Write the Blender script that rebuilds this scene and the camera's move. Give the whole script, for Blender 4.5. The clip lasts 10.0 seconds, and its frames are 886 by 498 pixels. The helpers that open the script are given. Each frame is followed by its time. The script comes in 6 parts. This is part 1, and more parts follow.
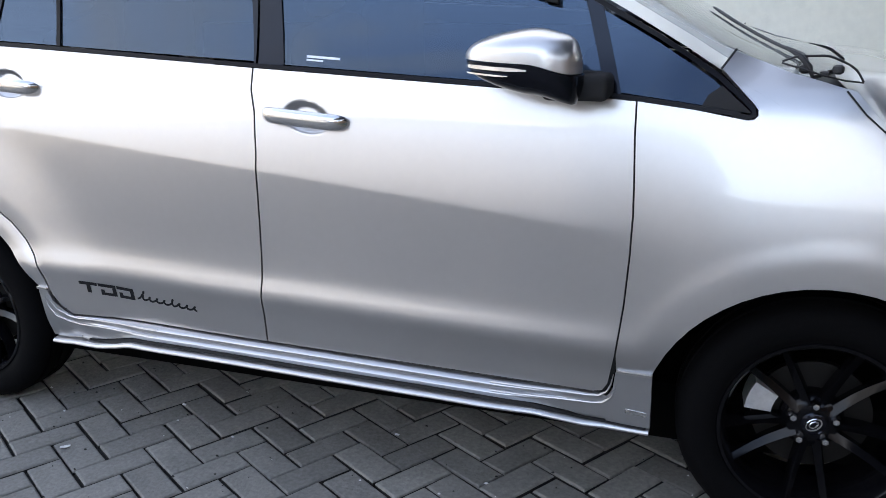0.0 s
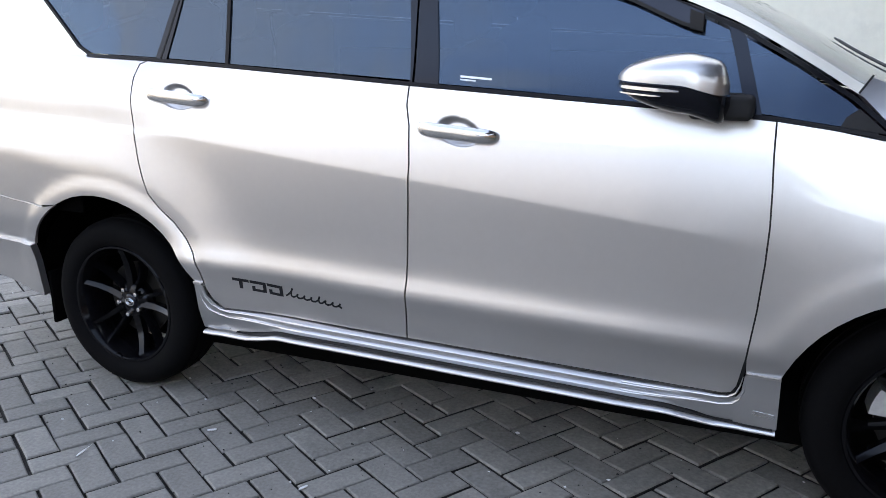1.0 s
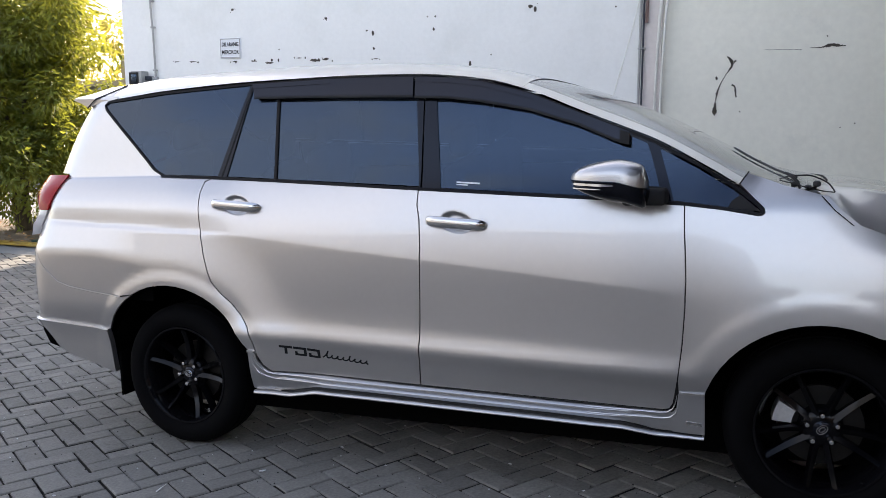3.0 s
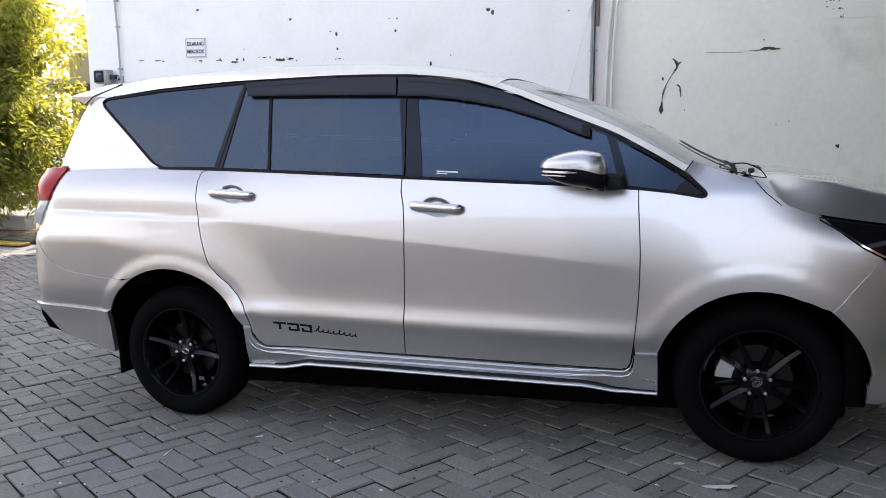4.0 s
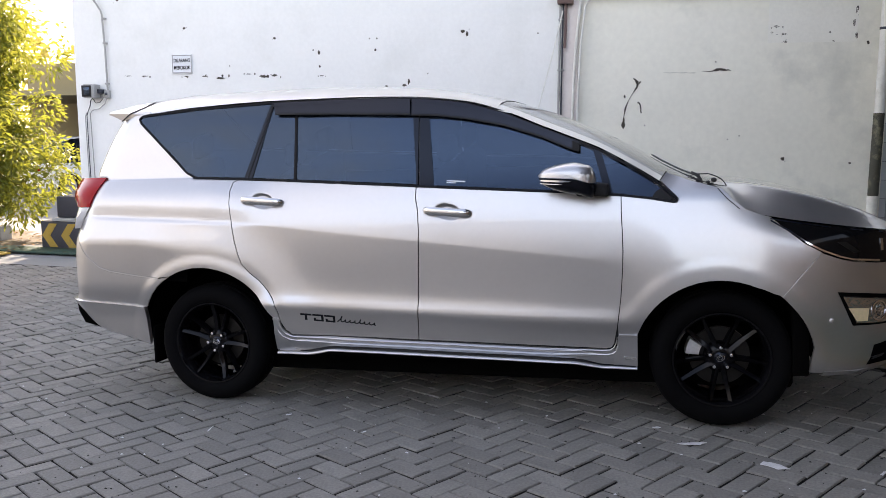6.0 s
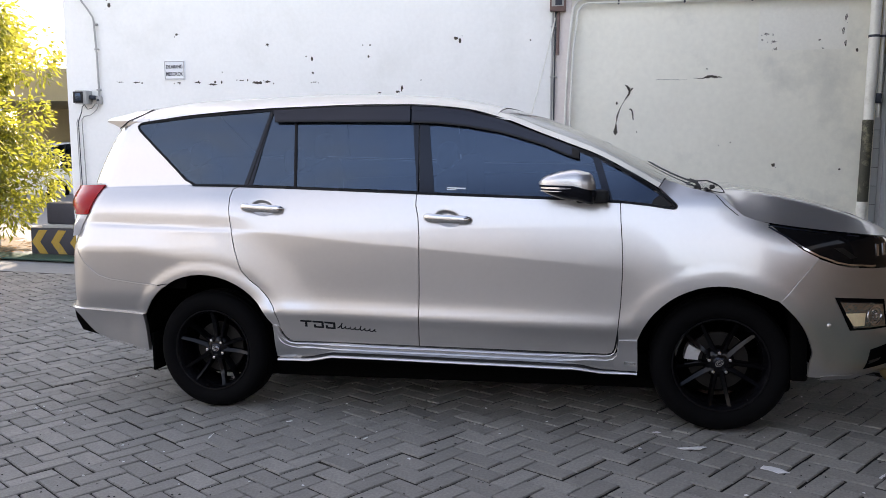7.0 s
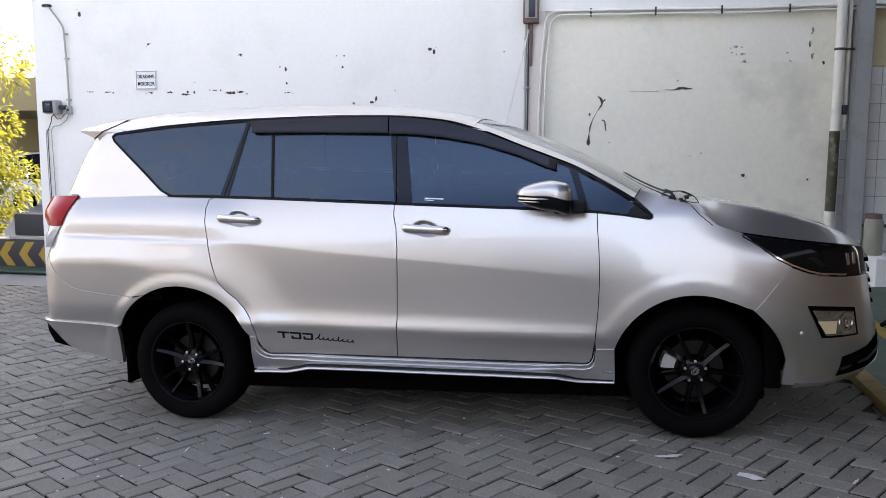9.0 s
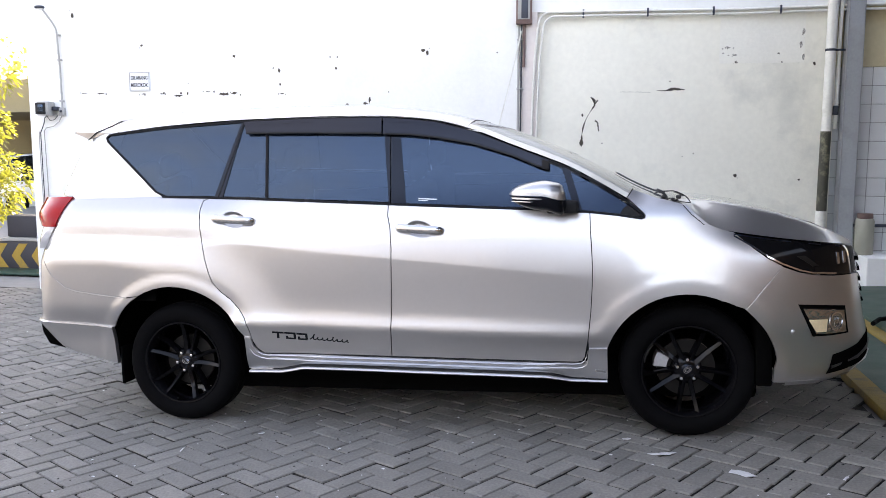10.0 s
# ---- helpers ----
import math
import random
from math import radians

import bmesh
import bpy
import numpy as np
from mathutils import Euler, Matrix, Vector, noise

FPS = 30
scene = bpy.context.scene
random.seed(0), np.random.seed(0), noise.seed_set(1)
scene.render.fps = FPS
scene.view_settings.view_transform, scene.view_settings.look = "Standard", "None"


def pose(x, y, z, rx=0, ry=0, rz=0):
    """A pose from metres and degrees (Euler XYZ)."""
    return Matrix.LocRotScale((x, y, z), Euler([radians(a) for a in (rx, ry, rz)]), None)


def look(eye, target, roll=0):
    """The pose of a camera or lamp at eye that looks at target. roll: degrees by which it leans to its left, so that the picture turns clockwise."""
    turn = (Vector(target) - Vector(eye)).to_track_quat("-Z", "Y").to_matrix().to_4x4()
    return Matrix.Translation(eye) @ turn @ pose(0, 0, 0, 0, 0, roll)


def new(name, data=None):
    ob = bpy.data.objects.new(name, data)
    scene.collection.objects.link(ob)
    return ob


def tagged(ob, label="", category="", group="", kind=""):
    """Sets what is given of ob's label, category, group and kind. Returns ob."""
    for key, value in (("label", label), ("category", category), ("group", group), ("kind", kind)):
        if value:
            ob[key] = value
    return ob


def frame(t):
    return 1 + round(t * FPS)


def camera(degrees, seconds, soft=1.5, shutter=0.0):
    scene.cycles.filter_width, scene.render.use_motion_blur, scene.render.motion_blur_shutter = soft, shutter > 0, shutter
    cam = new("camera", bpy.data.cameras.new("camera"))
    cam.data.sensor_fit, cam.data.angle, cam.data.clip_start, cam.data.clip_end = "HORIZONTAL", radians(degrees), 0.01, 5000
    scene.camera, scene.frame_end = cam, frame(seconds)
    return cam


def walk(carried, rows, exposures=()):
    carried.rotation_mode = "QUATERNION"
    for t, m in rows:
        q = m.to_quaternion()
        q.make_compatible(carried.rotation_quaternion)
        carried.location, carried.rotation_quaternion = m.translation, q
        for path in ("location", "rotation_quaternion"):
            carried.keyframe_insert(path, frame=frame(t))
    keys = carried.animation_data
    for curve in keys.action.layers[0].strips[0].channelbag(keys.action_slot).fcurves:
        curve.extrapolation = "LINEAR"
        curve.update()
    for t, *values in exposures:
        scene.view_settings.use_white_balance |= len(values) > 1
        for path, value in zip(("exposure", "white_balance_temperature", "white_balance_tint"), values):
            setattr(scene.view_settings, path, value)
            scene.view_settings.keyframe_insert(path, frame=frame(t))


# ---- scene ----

# ---- camera ----
cam = camera(55.8, 10.0, 0.7)
# the yard falls slightly to the back and to the rear of the car
YARD = Vector((0.03967, -0.01961, 0.99902)).rotation_difference(Vector((0, 0, 1))).to_matrix().to_4x4()
PATH = [
    (0, (2.531, -1.96, 1.383), (1.876, -0.163, 0.798), -1.1),
    (0.5, (2.403, -2.082, 1.381), (1.752, -0.269, 0.844), -1.9),
    (1, (2.372, -2.24, 1.376), (1.593, -0.473, 0.857), -0.3),
    (1.5, (2.459, -2.395, 1.345), (1.41, -0.762, 0.863), -1.3),
    (2, (2.529, -2.573, 1.354), (1.477, -0.902, 1.036), -1.9),
    (2.5, (2.567, -2.838, 1.364), (1.694, -1.046, 1.209), -1.7),
    (3, (2.616, -3.031, 1.366), (1.863, -1.194, 1.125), -1.8),
    (3.2, (2.642, -3.093, 1.371), (1.887, -1.259, 1.114), -2.0),
    (4.3, (2.614, -3.599, 1.333), (2.015, -1.706, 1.092), -1.7),
    (4.5, (2.575, -3.694, 1.352), (1.99, -1.797, 1.113), -1.6),
    (5, (2.55, -3.851, 1.364), (1.991, -1.944, 1.138), -1.6),
    (5.5, (2.56, -4.002, 1.355), (2.013, -2.092, 1.131), -1.7),
    (7, (2.487, -4.126, 1.367), (1.979, -2.203, 1.157), -1.8),
    (7.5, (2.481, -4.127, 1.369), (1.987, -2.2, 1.167), -1.7),
    (8, (2.475, -4.129, 1.374), (1.997, -2.197, 1.176), -1.7),
    (8.5, (2.473, -4.135, 1.374), (2.021, -2.196, 1.184), -1.8),
    (9, (2.459, -4.143, 1.37), (2.016, -2.201, 1.182), -1.8),
    (9.5, (2.465, -4.159, 1.368), (2.031, -2.216, 1.181), -1.9),
    (10, (2.463, -4.166, 1.367), (2.035, -2.221, 1.181), -1.9),
]
# seconds, stops, kelvin, tint
EXPOSURES = [(0, 2.46, 7350, 14), (0.5, 2.50, 7400, 14), (1.0, 2.58, 7550, 14.5), (1.5, 2.54, 7700, 15), (2.0, 2.30, 7700, 15.5), (2.5, 1.80, 7650, 16), (3.0, 1.77, 7650, 16.5), (3.2, 1.81, 7700, 17),
             (4.3, 2.12, 7850, 18), (4.5, 2.14, 7900, 18), (5.0, 2.10, 7950, 18.5), (5.5, 2.02, 8000, 18.5), (7.0, 2.02, 7950, 18.5), (8.5, 1.98, 7950, 18.5), (9.0, 2.02, 7950, 18.5), (9.5, 2.38, 7950, 18.5), (10, 2.54, 7950, 18.5)]
walk(cam, [(t, YARD @ look(eye, target, roll)) for t, eye, target, roll in PATH], EXPOSURES)

# ---- world and sun ----
SUN_FROM = Vector((-0.220, 0.840, 0.50)).normalized()
world = bpy.data.worlds.new("world")
scene.world = world
world.use_nodes = True
wn = world.node_tree.nodes
sky = wn.new("ShaderNodeTexSky")
sky.sky_type = "NISHITA"
sky.sun_disc = False
sky.sun_elevation = math.asin(SUN_FROM.z)
sky.sun_rotation = math.atan2(SUN_FROM.x, SUN_FROM.y)
sky.air_density, sky.dust_density, sky.ozone_density = 1.0, 1.5, 1.0
wn["Background"].inputs["Strength"].default_value = 0.15
wl_ = world.node_tree.links
haze = wn.new("ShaderNodeMix")
haze.data_type, haze.blend_type = "RGBA", "ADD"
haze.inputs[0].default_value = 1.0
haze.inputs[7].default_value = (1.08, 1.16, 1.30, 1)
wl_.new(sky.outputs[0], haze.inputs[6])
# haze and cloud thin out from the horizon to the deep blue overhead
sky_at = wn.new("ShaderNodeTexCoord")
cloud = wn.new("ShaderNodeTexNoise")
cloud.inputs["Scale"].default_value, cloud.inputs["Detail"].default_value = 2.6, 6
cloud.inputs["Roughness"].default_value, cloud.inputs["Distortion"].default_value = 0.55, 0.3
stretch = wn.new("ShaderNodeMapping")
stretch.inputs["Scale"].default_value = (1.0, 1.0, 1.8)
wl_.new(sky_at.outputs["Generated"], stretch.inputs["Vector"])
wl_.new(stretch.outputs[0], cloud.inputs["Vector"])
cover = wn.new("ShaderNodeMapRange")
cover.interpolation_type = "SMOOTHSTEP"
cover.inputs[1].default_value, cover.inputs[2].default_value, cover.inputs[4].default_value = 0.46, 0.68, 0.75
wl_.new(cloud.outputs[0], cover.inputs[0])
clouded = wn.new("ShaderNodeMix")
clouded.data_type = "RGBA"
clouded.inputs[7].default_value = (3.80, 3.80, 3.88, 1)
height = wn.new("ShaderNodeSeparateXYZ")
wl_.new(sky_at.outputs["Generated"], height.inputs[0])
thin = wn.new("ShaderNodeMapRange")
thin.interpolation_type = "SMOOTHSTEP"
thin.inputs[1].default_value, thin.inputs[2].default_value, thin.inputs[3].default_value, thin.inputs[4].default_value = 0.30, 0.85, 1.0, 0.18
wl_.new(height.outputs["Z"], thin.inputs[0])
wl_.new(thin.outputs[0], haze.inputs[0])
amount = wn.new("ShaderNodeMath")
amount.operation = "MULTIPLY"
wl_.new(cover.outputs[0], amount.inputs[0])
wl_.new(thin.outputs[0], amount.inputs[1])
wl_.new(amount.outputs[0], clouded.inputs[0])
wl_.new(haze.outputs[2], clouded.inputs[6])
wl_.new(clouded.outputs[2], wn["Background"].inputs[0])
sun = new("sun", bpy.data.lights.new("sun", "SUN"))
sun.data.energy, sun.data.angle, sun.data.color = 4.0, radians(0.6), (1.0, 0.95, 0.85)
sun.matrix_world = look(SUN_FROM * 40, (0, 0, 0))


# ---- materials ----
def mat(name, colour, rough=0.5, metal=0.0, vary=0.15, scale=6.0, bump=0.0, bump_scale=60.0, coat=0.0, spec=0.5,
        ior=1.5, trans=0.0, stain=None, stain_scale=1.2, random=0.0, rough_vary=0.1, coat_rough=0.03, tint=(1, 1, 1)):
    """Principled surface with variation at two scales, stains and relief."""
    m = bpy.data.materials.new(name)
    m.use_nodes = True
    nt = m.node_tree
    n, l = nt.nodes, nt.links
    p = n["Principled BSDF"]
    p.inputs["Metallic"].default_value = metal
    p.inputs["Specular IOR Level"].default_value = spec
    p.inputs["IOR"].default_value = ior
    p.inputs["Transmission Weight"].default_value = trans
    p.inputs["Coat Weight"].default_value = coat
    p.inputs["Coat Roughness"].default_value = coat_rough
    p.inputs["Specular Tint"].default_value = (*tint, 1)
    tc = n.new("ShaderNodeTexCoord")
    big, fine = n.new("ShaderNodeTexNoise"), n.new("ShaderNodeTexNoise")
    big.inputs["Scale"].default_value, big.inputs["Detail"].default_value = scale, 4
    fine.inputs["Scale"].default_value, fine.inputs["Detail"].default_value = scale * 14, 3
    for q in (big, fine):
        l.new(tc.outputs["Object"], q.inputs["Vector"])
    add = n.new("ShaderNodeMath")
    add.operation = "ADD"
    l.new(big.outputs[0], add.inputs[0])
    l.new(fine.outputs[0], add.inputs[1])
    rng = n.new("ShaderNodeMapRange")
    rng.inputs[1].default_value, rng.inputs[2].default_value = 0.6, 1.4
    rng.inputs[3].default_value, rng.inputs[4].default_value = 1 - vary, 1 + vary
    l.new(add.outputs[0], rng.inputs[0])
    factor = rng.outputs[0]
    if random:
        info = n.new("ShaderNodeObjectInfo")
        geo = n.new("ShaderNodeNewGeometry")
        both = n.new("ShaderNodeMath")
        both.operation = "ADD"
        l.new(info.outputs["Random"], both.inputs[0])
        l.new(geo.outputs["Random Per Island"], both.inputs[1])
        fr = n.new("ShaderNodeMath")
        fr.operation = "FRACT"
        l.new(both.outputs[0], fr.inputs[0])
        r2 = n.new("ShaderNodeMapRange")
        r2.inputs[3].default_value, r2.inputs[4].default_value = 1 - random, 1 + random
        l.new(fr.outputs[0], r2.inputs[0])
        mul = n.new("ShaderNodeMath")
        mul.operation = "MULTIPLY"
        l.new(factor, mul.inputs[0])
        l.new(r2.outputs[0], mul.inputs[1])
        factor = mul.outputs[0]
    col = n.new("ShaderNodeVectorMath")
    col.operation = "SCALE"
    col.inputs[0].default_value = colour
    l.new(factor, col.inputs["Scale"])
    out = col.outputs[0]
    if stain:
        sn = n.new("ShaderNodeTexNoise")
        sn.inputs["Scale"].default_value, sn.inputs["Detail"].default_value = stain_scale, 8
        sn.inputs["Roughness"].default_value = 0.65
        l.new(tc.outputs["Object"], sn.inputs["Vector"])
        sr = n.new("ShaderNodeMapRange")
        sr.inputs[1].default_value, sr.inputs[2].default_value = 0.52, 0.72
        sr.inputs[4].default_value = stain[3]
        l.new(sn.outputs[0], sr.inputs[0])
        mix = n.new("ShaderNodeMix")
        mix.data_type = "RGBA"
        l.new(sr.outputs[0], mix.inputs[0])
        l.new(out, mix.inputs[6])
        mix.inputs[7].default_value = (*stain[:3], 1)
        out = mix.outputs[2]
    l.new(out, p.inputs["Base Color"])
    rr = n.new("ShaderNodeMapRange")
    rr.inputs[1].default_value, rr.inputs[2].default_value = 0.3, 0.7
    rr.inputs[3].default_value, rr.inputs[4].default_value = max(0.0, rough * (1 - rough_vary)), min(1.0, rough * (1 + rough_vary))
    l.new(big.outputs[0], rr.inputs[0])
    l.new(rr.outputs[0], p.inputs["Roughness"])
    if bump:
        bn, b = n.new("ShaderNodeTexNoise"), n.new("ShaderNodeBump")
        bn.inputs["Scale"].default_value, bn.inputs["Detail"].default_value = bump_scale, 5
        b.inputs["Strength"].default_value, b.inputs["Distance"].default_value = 1.0, bump
        l.new(tc.outputs["Object"], bn.inputs["Vector"])
        l.new(bn.outputs[0], b.inputs["Height"])
        l.new(b.outputs[0], p.inputs["Normal"])
    return m


def leaf_mat(name, colour, glow):
    m = mat(name, colour, 0.45, vary=0.25, scale=2.0, random=0.45, spec=0.4)
    nt = m.node_tree
    p = nt.nodes["Principled BSDF"]
    t, mix = nt.nodes.new("ShaderNodeBsdfTranslucent"), nt.nodes.new("ShaderNodeMixShader")
    t.inputs[0].default_value = (*glow, 1)
    mix.inputs[0].default_value = 0.42
    nt.links.new(p.outputs[0], mix.inputs[1])
    nt.links.new(t.outputs[0], mix.inputs[2])
    nt.links.new(mix.outputs[0], nt.nodes["Material Output"].inputs[0])
    return m


PAINT = mat("silver_paint", (0.54, 0.528, 0.524), 0.335, 0.90, 0.02, 3.0, coat=1.0, rough_vary=0.03, coat_rough=0.02)
# darker, rougher copy of the body paint that dims the skirt's reflections
SKIRTPAINT = mat("silver_paint_dimmed", (0.46, 0.46, 0.47), 0.34, 0.88, 0.02, 3.0, coat=0.8, rough_vary=0.03)
GAP = mat("seam_rubber_groove_shade", (0.006, 0.006, 0.007), 0.8, vary=0.1)
# blue specular tint puts the reflected sky's colour into the dark glass
GLASS = mat("tinted_glass_sky_sheen", (0.02, 0.026, 0.036), 0.02, vary=0.03, ior=1.7, trans=0.5, rough_vary=0.0, tint=(0.45, 0.67, 1.0))
CLEAR = mat("clear_lens", (0.9, 0.9, 0.9), 0.03, vary=0.02, ior=1.45, trans=0.95)
# pale base colour paints the white wall's reflection into the glass
SCREEN = mat("windscreen_pale_reflection", (0.40, 0.41, 0.38), 0.03, vary=0.03, ior=2.1, trans=0.35, rough_vary=0.0)
GLOSS = mat("gloss_black_trim", (0.005, 0.005, 0.007), 0.14, vary=0.1, spec=0.28, tint=(0.7, 0.8, 1.0))
FRAME = mat("black_window_trim", (0.006, 0.006, 0.008), 0.35, vary=0.1, spec=0.12)
PLASTIC = mat("black_plastic", (0.02, 0.02, 0.022), 0.55, vary=0.2, bump=0.0001, bump_scale=300)
SMOKE = mat("smoked_visor", (0.010, 0.010, 0.014), 0.16, vary=0.05, spec=0.34, tint=(0.75, 0.82, 1.0))
LAMPLENS = mat("headlamp_cover", (0.006, 0.006, 0.007), 0.06, vary=0.05, spec=0.14)
CHROME = mat("chrome", (0.78, 0.78, 0.8), 0.10, 1.0, 0.03)
SATIN = mat("satin_silver", (0.68, 0.67, 0.66), 0.16, 0.95, 0.03, coat=0.5)
RUBBER = mat("tyre_rubber", (0.0035, 0.0035, 0.004), 0.8, vary=0.25, scale=9, bump=0.0004, bump_scale=140, spec=0.05)
ALLOY = mat("black_alloy", (0.003, 0.003, 0.004), 0.16, 0.0, 0.1, spec=0.22)
STEEL = mat("brake_steel", (0.022, 0.021, 0.020), 0.5, 0.8, 0.2, 20)
CALIPER = mat("caliper_grey", (0.55, 0.55, 0.55), 0.45, 0.4, 0.15)
RED = mat("red_lens", (0.34, 0.003, 0.006), 0.10, vary=0.1, coat=0.0, spec=0.16)
WHITELENS = mat("white_lens", (0.75, 0.72, 0.70), 0.12, vary=0.05, coat=0.6)
FOG = mat("fog_reflector", (0.50, 0.48, 0.44), 0.14, 0.9, 0.25, 40, bump=0.004, bump_scale=35, coat=0.8)
AMBER = mat("amber_lens", (0.85, 0.68, 0.42), 0.25, vary=0.1, coat=0.5)
LINER = mat("arch_liner", (0.003, 0.003, 0.003), 0.95, vary=0.2, spec=0.0)
SEATCLOTH = mat("seat_cloth", (0.05, 0.045, 0.04), 0.9, vary=0.2, scale=20)
DECAL = mat("black_decal", (0.008, 0.008, 0.010), 0.55, vary=0.1, spec=0.2)
WHITEDECAL = mat("white_print", (0.75, 0.77, 0.8), 0.5, vary=0.05)
WALL = mat("white_wall_paint", (0.84, 0.845, 0.83), 0.85, vary=0.035, scale=1.5, bump=0.0015, bump_scale=25,
           stain=(0.70, 0.71, 0.68, 0.55), stain_scale=0.9)
WALLGREY = mat("aged_wall_paint", (0.86, 0.84, 0.742), 0.85, vary=0.05, scale=1.2, bump=0.002, bump_scale=22,
               stain=(0.47, 0.48, 0.44, 0.6), stain_scale=0.8)
WALLPINK = mat("pinkish_wall_paint", (0.72, 0.66, 0.63), 0.85, vary=0.06, scale=2, bump=0.0015, bump_scale=25)
PATCH = mat("repainted_patch", (0.86, 0.845, 0.765), 0.8, vary=0.05, scale=2, bump=0.002, bump_scale=25)
CHIP = mat("bare_plaster_chip", (0.07, 0.06, 0.05), 0.95, vary=0.4, scale=30, bump=0.002, bump_scale=80)
PIPE = mat("white_pvc", (0.74, 0.73, 0.68), 0.45, vary=0.07, scale=4, stain=(0.4, 0.38, 0.33, 0.5), stain_scale=5)
PIPEDARK = mat("weathered_black_paint", (0.05, 0.048, 0.035), 0.6, vary=0.4, scale=8, stain=(0.33, 0.31, 0.2, 0.8), stain_scale=7)
GREYSTEEL = mat("grey_painted_steel", (0.33, 0.35, 0.37), 0.45, 0.1, 0.08, 3, stain=(0.2, 0.2, 0.2, 0.4), stain_scale=4)
DARKMETAL = mat("dark_metal", (0.035, 0.042, 0.06), 0.5, 0.3, 0.2)
GREYPLASTIC = mat("grey_plastic", (0.35, 0.35, 0.34), 0.5, vary=0.15)
BROWNBOX = mat("brown_box", (0.16, 0.10, 0.09), 0.6, vary=0.2)
TILE = mat("white_tile", (0.70, 0.72, 0.73), 0.22, vary=0.03, random=0.05, coat=0.3)
GROUT = mat("tile_grout", (0.25, 0.25, 0.25), 0.9, vary=0.2, scale=8)
BEIGE = mat("beige_wall_paint", (0.62, 0.53, 0.34), 0.85, vary=0.06, scale=1.5, bump=0.001, bump_scale=25)
OLIVE = mat("olive_sheet", (0.26, 0.215, 0.12), 0.7, vary=0.1, scale=2)
CREAM = mat("cream_canister", (0.30, 0.30, 0.25), 0.5, vary=0.12, scale=8, stain=(0.25, 0.2, 0.15, 0.6), stain_scale=6)
PAVER = mat("concrete_paver", (0.182, 0.174, 0.158), 0.85, vary=0.34, scale=5, bump=0.0026, bump_scale=95, random=0.15,
            stain=(0.085, 0.083, 0.075, 0.6), stain_scale=2.6)
BED = mat("paving_bed", (0.018, 0.017, 0.015), 0.95, vary=0.4, scale=8, bump=0.004, bump_scale=60)
FARGROUND = mat("far_paving", (0.205, 0.207, 0.207), 0.9, vary=0.12, scale=0.6, bump=0.003, bump_scale=30)
GREENPAINT = mat("green_floor_paint", (0.016, 0.055, 0.040), 0.6, vary=0.25, scale=4, bump=0.001, stain=(0.06, 0.07, 0.06, 0.7), stain_scale=3)
YELLOW = mat("yellow_road_paint", (0.38, 0.24, 0.035), 0.65, vary=0.2, scale=6, stain=(0.15, 0.13, 0.08, 0.7), stain_scale=6)
KERBYELLOW = mat("worn_yellow_kerb_paint", (0.22, 0.145, 0.025), 0.7, vary=0.3, scale=9, bump=0.002, bump_scale=60, stain=(0.05, 0.05, 0.045, 0.95), stain_scale=5)
BLACKPAINT = mat("black_road_paint", (0.03, 0.03, 0.04), 0.6, vary=0.3, scale=6)
CONCRETE = mat("concrete", (0.36, 0.35, 0.33), 0.9, vary=0.15, scale=4, bump=0.003, bump_scale=50)
SOIL = mat("dry_soil", (0.15, 0.115, 0.08), 0.95, vary=0.35, scale=5, bump=0.02, bump_scale=18)
BARK = mat("bark", (0.10, 0.075, 0.05), 0.9, vary=0.3, scale=10, bump=0.006, bump_scale=40)
LEAF = leaf_mat("green_leaf", (0.062, 0.095, 0.022), (0.46, 0.46, 0.06))
# paler, yellower leaf: distant sun and haze are put into its colour
LEAF_HAZED = leaf_mat("far_leaf_hazed", (0.12, 0.12, 0.04), (0.60, 0.50, 0.10))
BROWNCAR = mat("dark_brown_paint", (0.05, 0.022, 0.018), 0.25, 0.5, 0.05, coat=1.0)
WHITECAR = mat("white_paint", (0.72, 0.72, 0.72), 0.3, vary=0.03, coat=0.8)
# navy so that the unseen canopy tints the bonnet's reflection
SHADESHEET = mat("navy_shade_sheet", (0.026, 0.042, 0.095), 0.5, 0.2, 0.2)
BROWNWALL = mat("brownish_blocker", (0.24, 0.155, 0.10), 0.85, vary=0.12, scale=1)
FACADE = mat("grey_facade", (0.135, 0.150, 0.175), 0.85, vary=0.04, scale=1)
LITTER = mat("pale_litter", (0.6, 0.6, 0.6), 0.7, vary=0.2)


# ---- mesh helpers ----
def link(name, bm, material, parent=None, label="", smooth=True, m=None):
    me = bpy.data.meshes.new(name)
    bm.to_mesh(me)
    bm.free()
    me.materials.append(material)
    if smooth:
        me.polygons.foreach_set("use_smooth", [True] * len(me.polygons))
        me.set_sharp_from_angle(angle=radians(40))
    ob = new(name, me)
    if m is not None:
        ob.matrix_world = m
    if parent:
        ob.parent = parent
    return tagged(ob, label)


def part(name, bm, material, parent, label="", smooth=True, m=None):
    return link(name, bm, material, parent, label, smooth, m)


def thing(name, label, category, m=None, group="", kind=""):
    ob = new(name)
    ob.empty_display_size = 0.2
    if m is not None:
        ob.matrix_world = m
    return tagged(ob, label, category, group, kind)


def box(x0, x1, y0, y1, z0, z1, bevel=0.0, seg=2, bm=None):
    b = bmesh.new()
    bmesh.ops.create_cube(b, size=1, matrix=Matrix.Translation(((x0 + x1) / 2, (y0 + y1) / 2, (z0 + z1) / 2)) @ Matrix.Diagonal((x1 - x0, y1 - y0, z1 - z0, 1)))
    if bevel:
        bmesh.ops.bevel(b, geom=b.edges[:], offset=bevel, segments=seg, profile=0.5, affect="EDGES")
    return merge(bm, b)


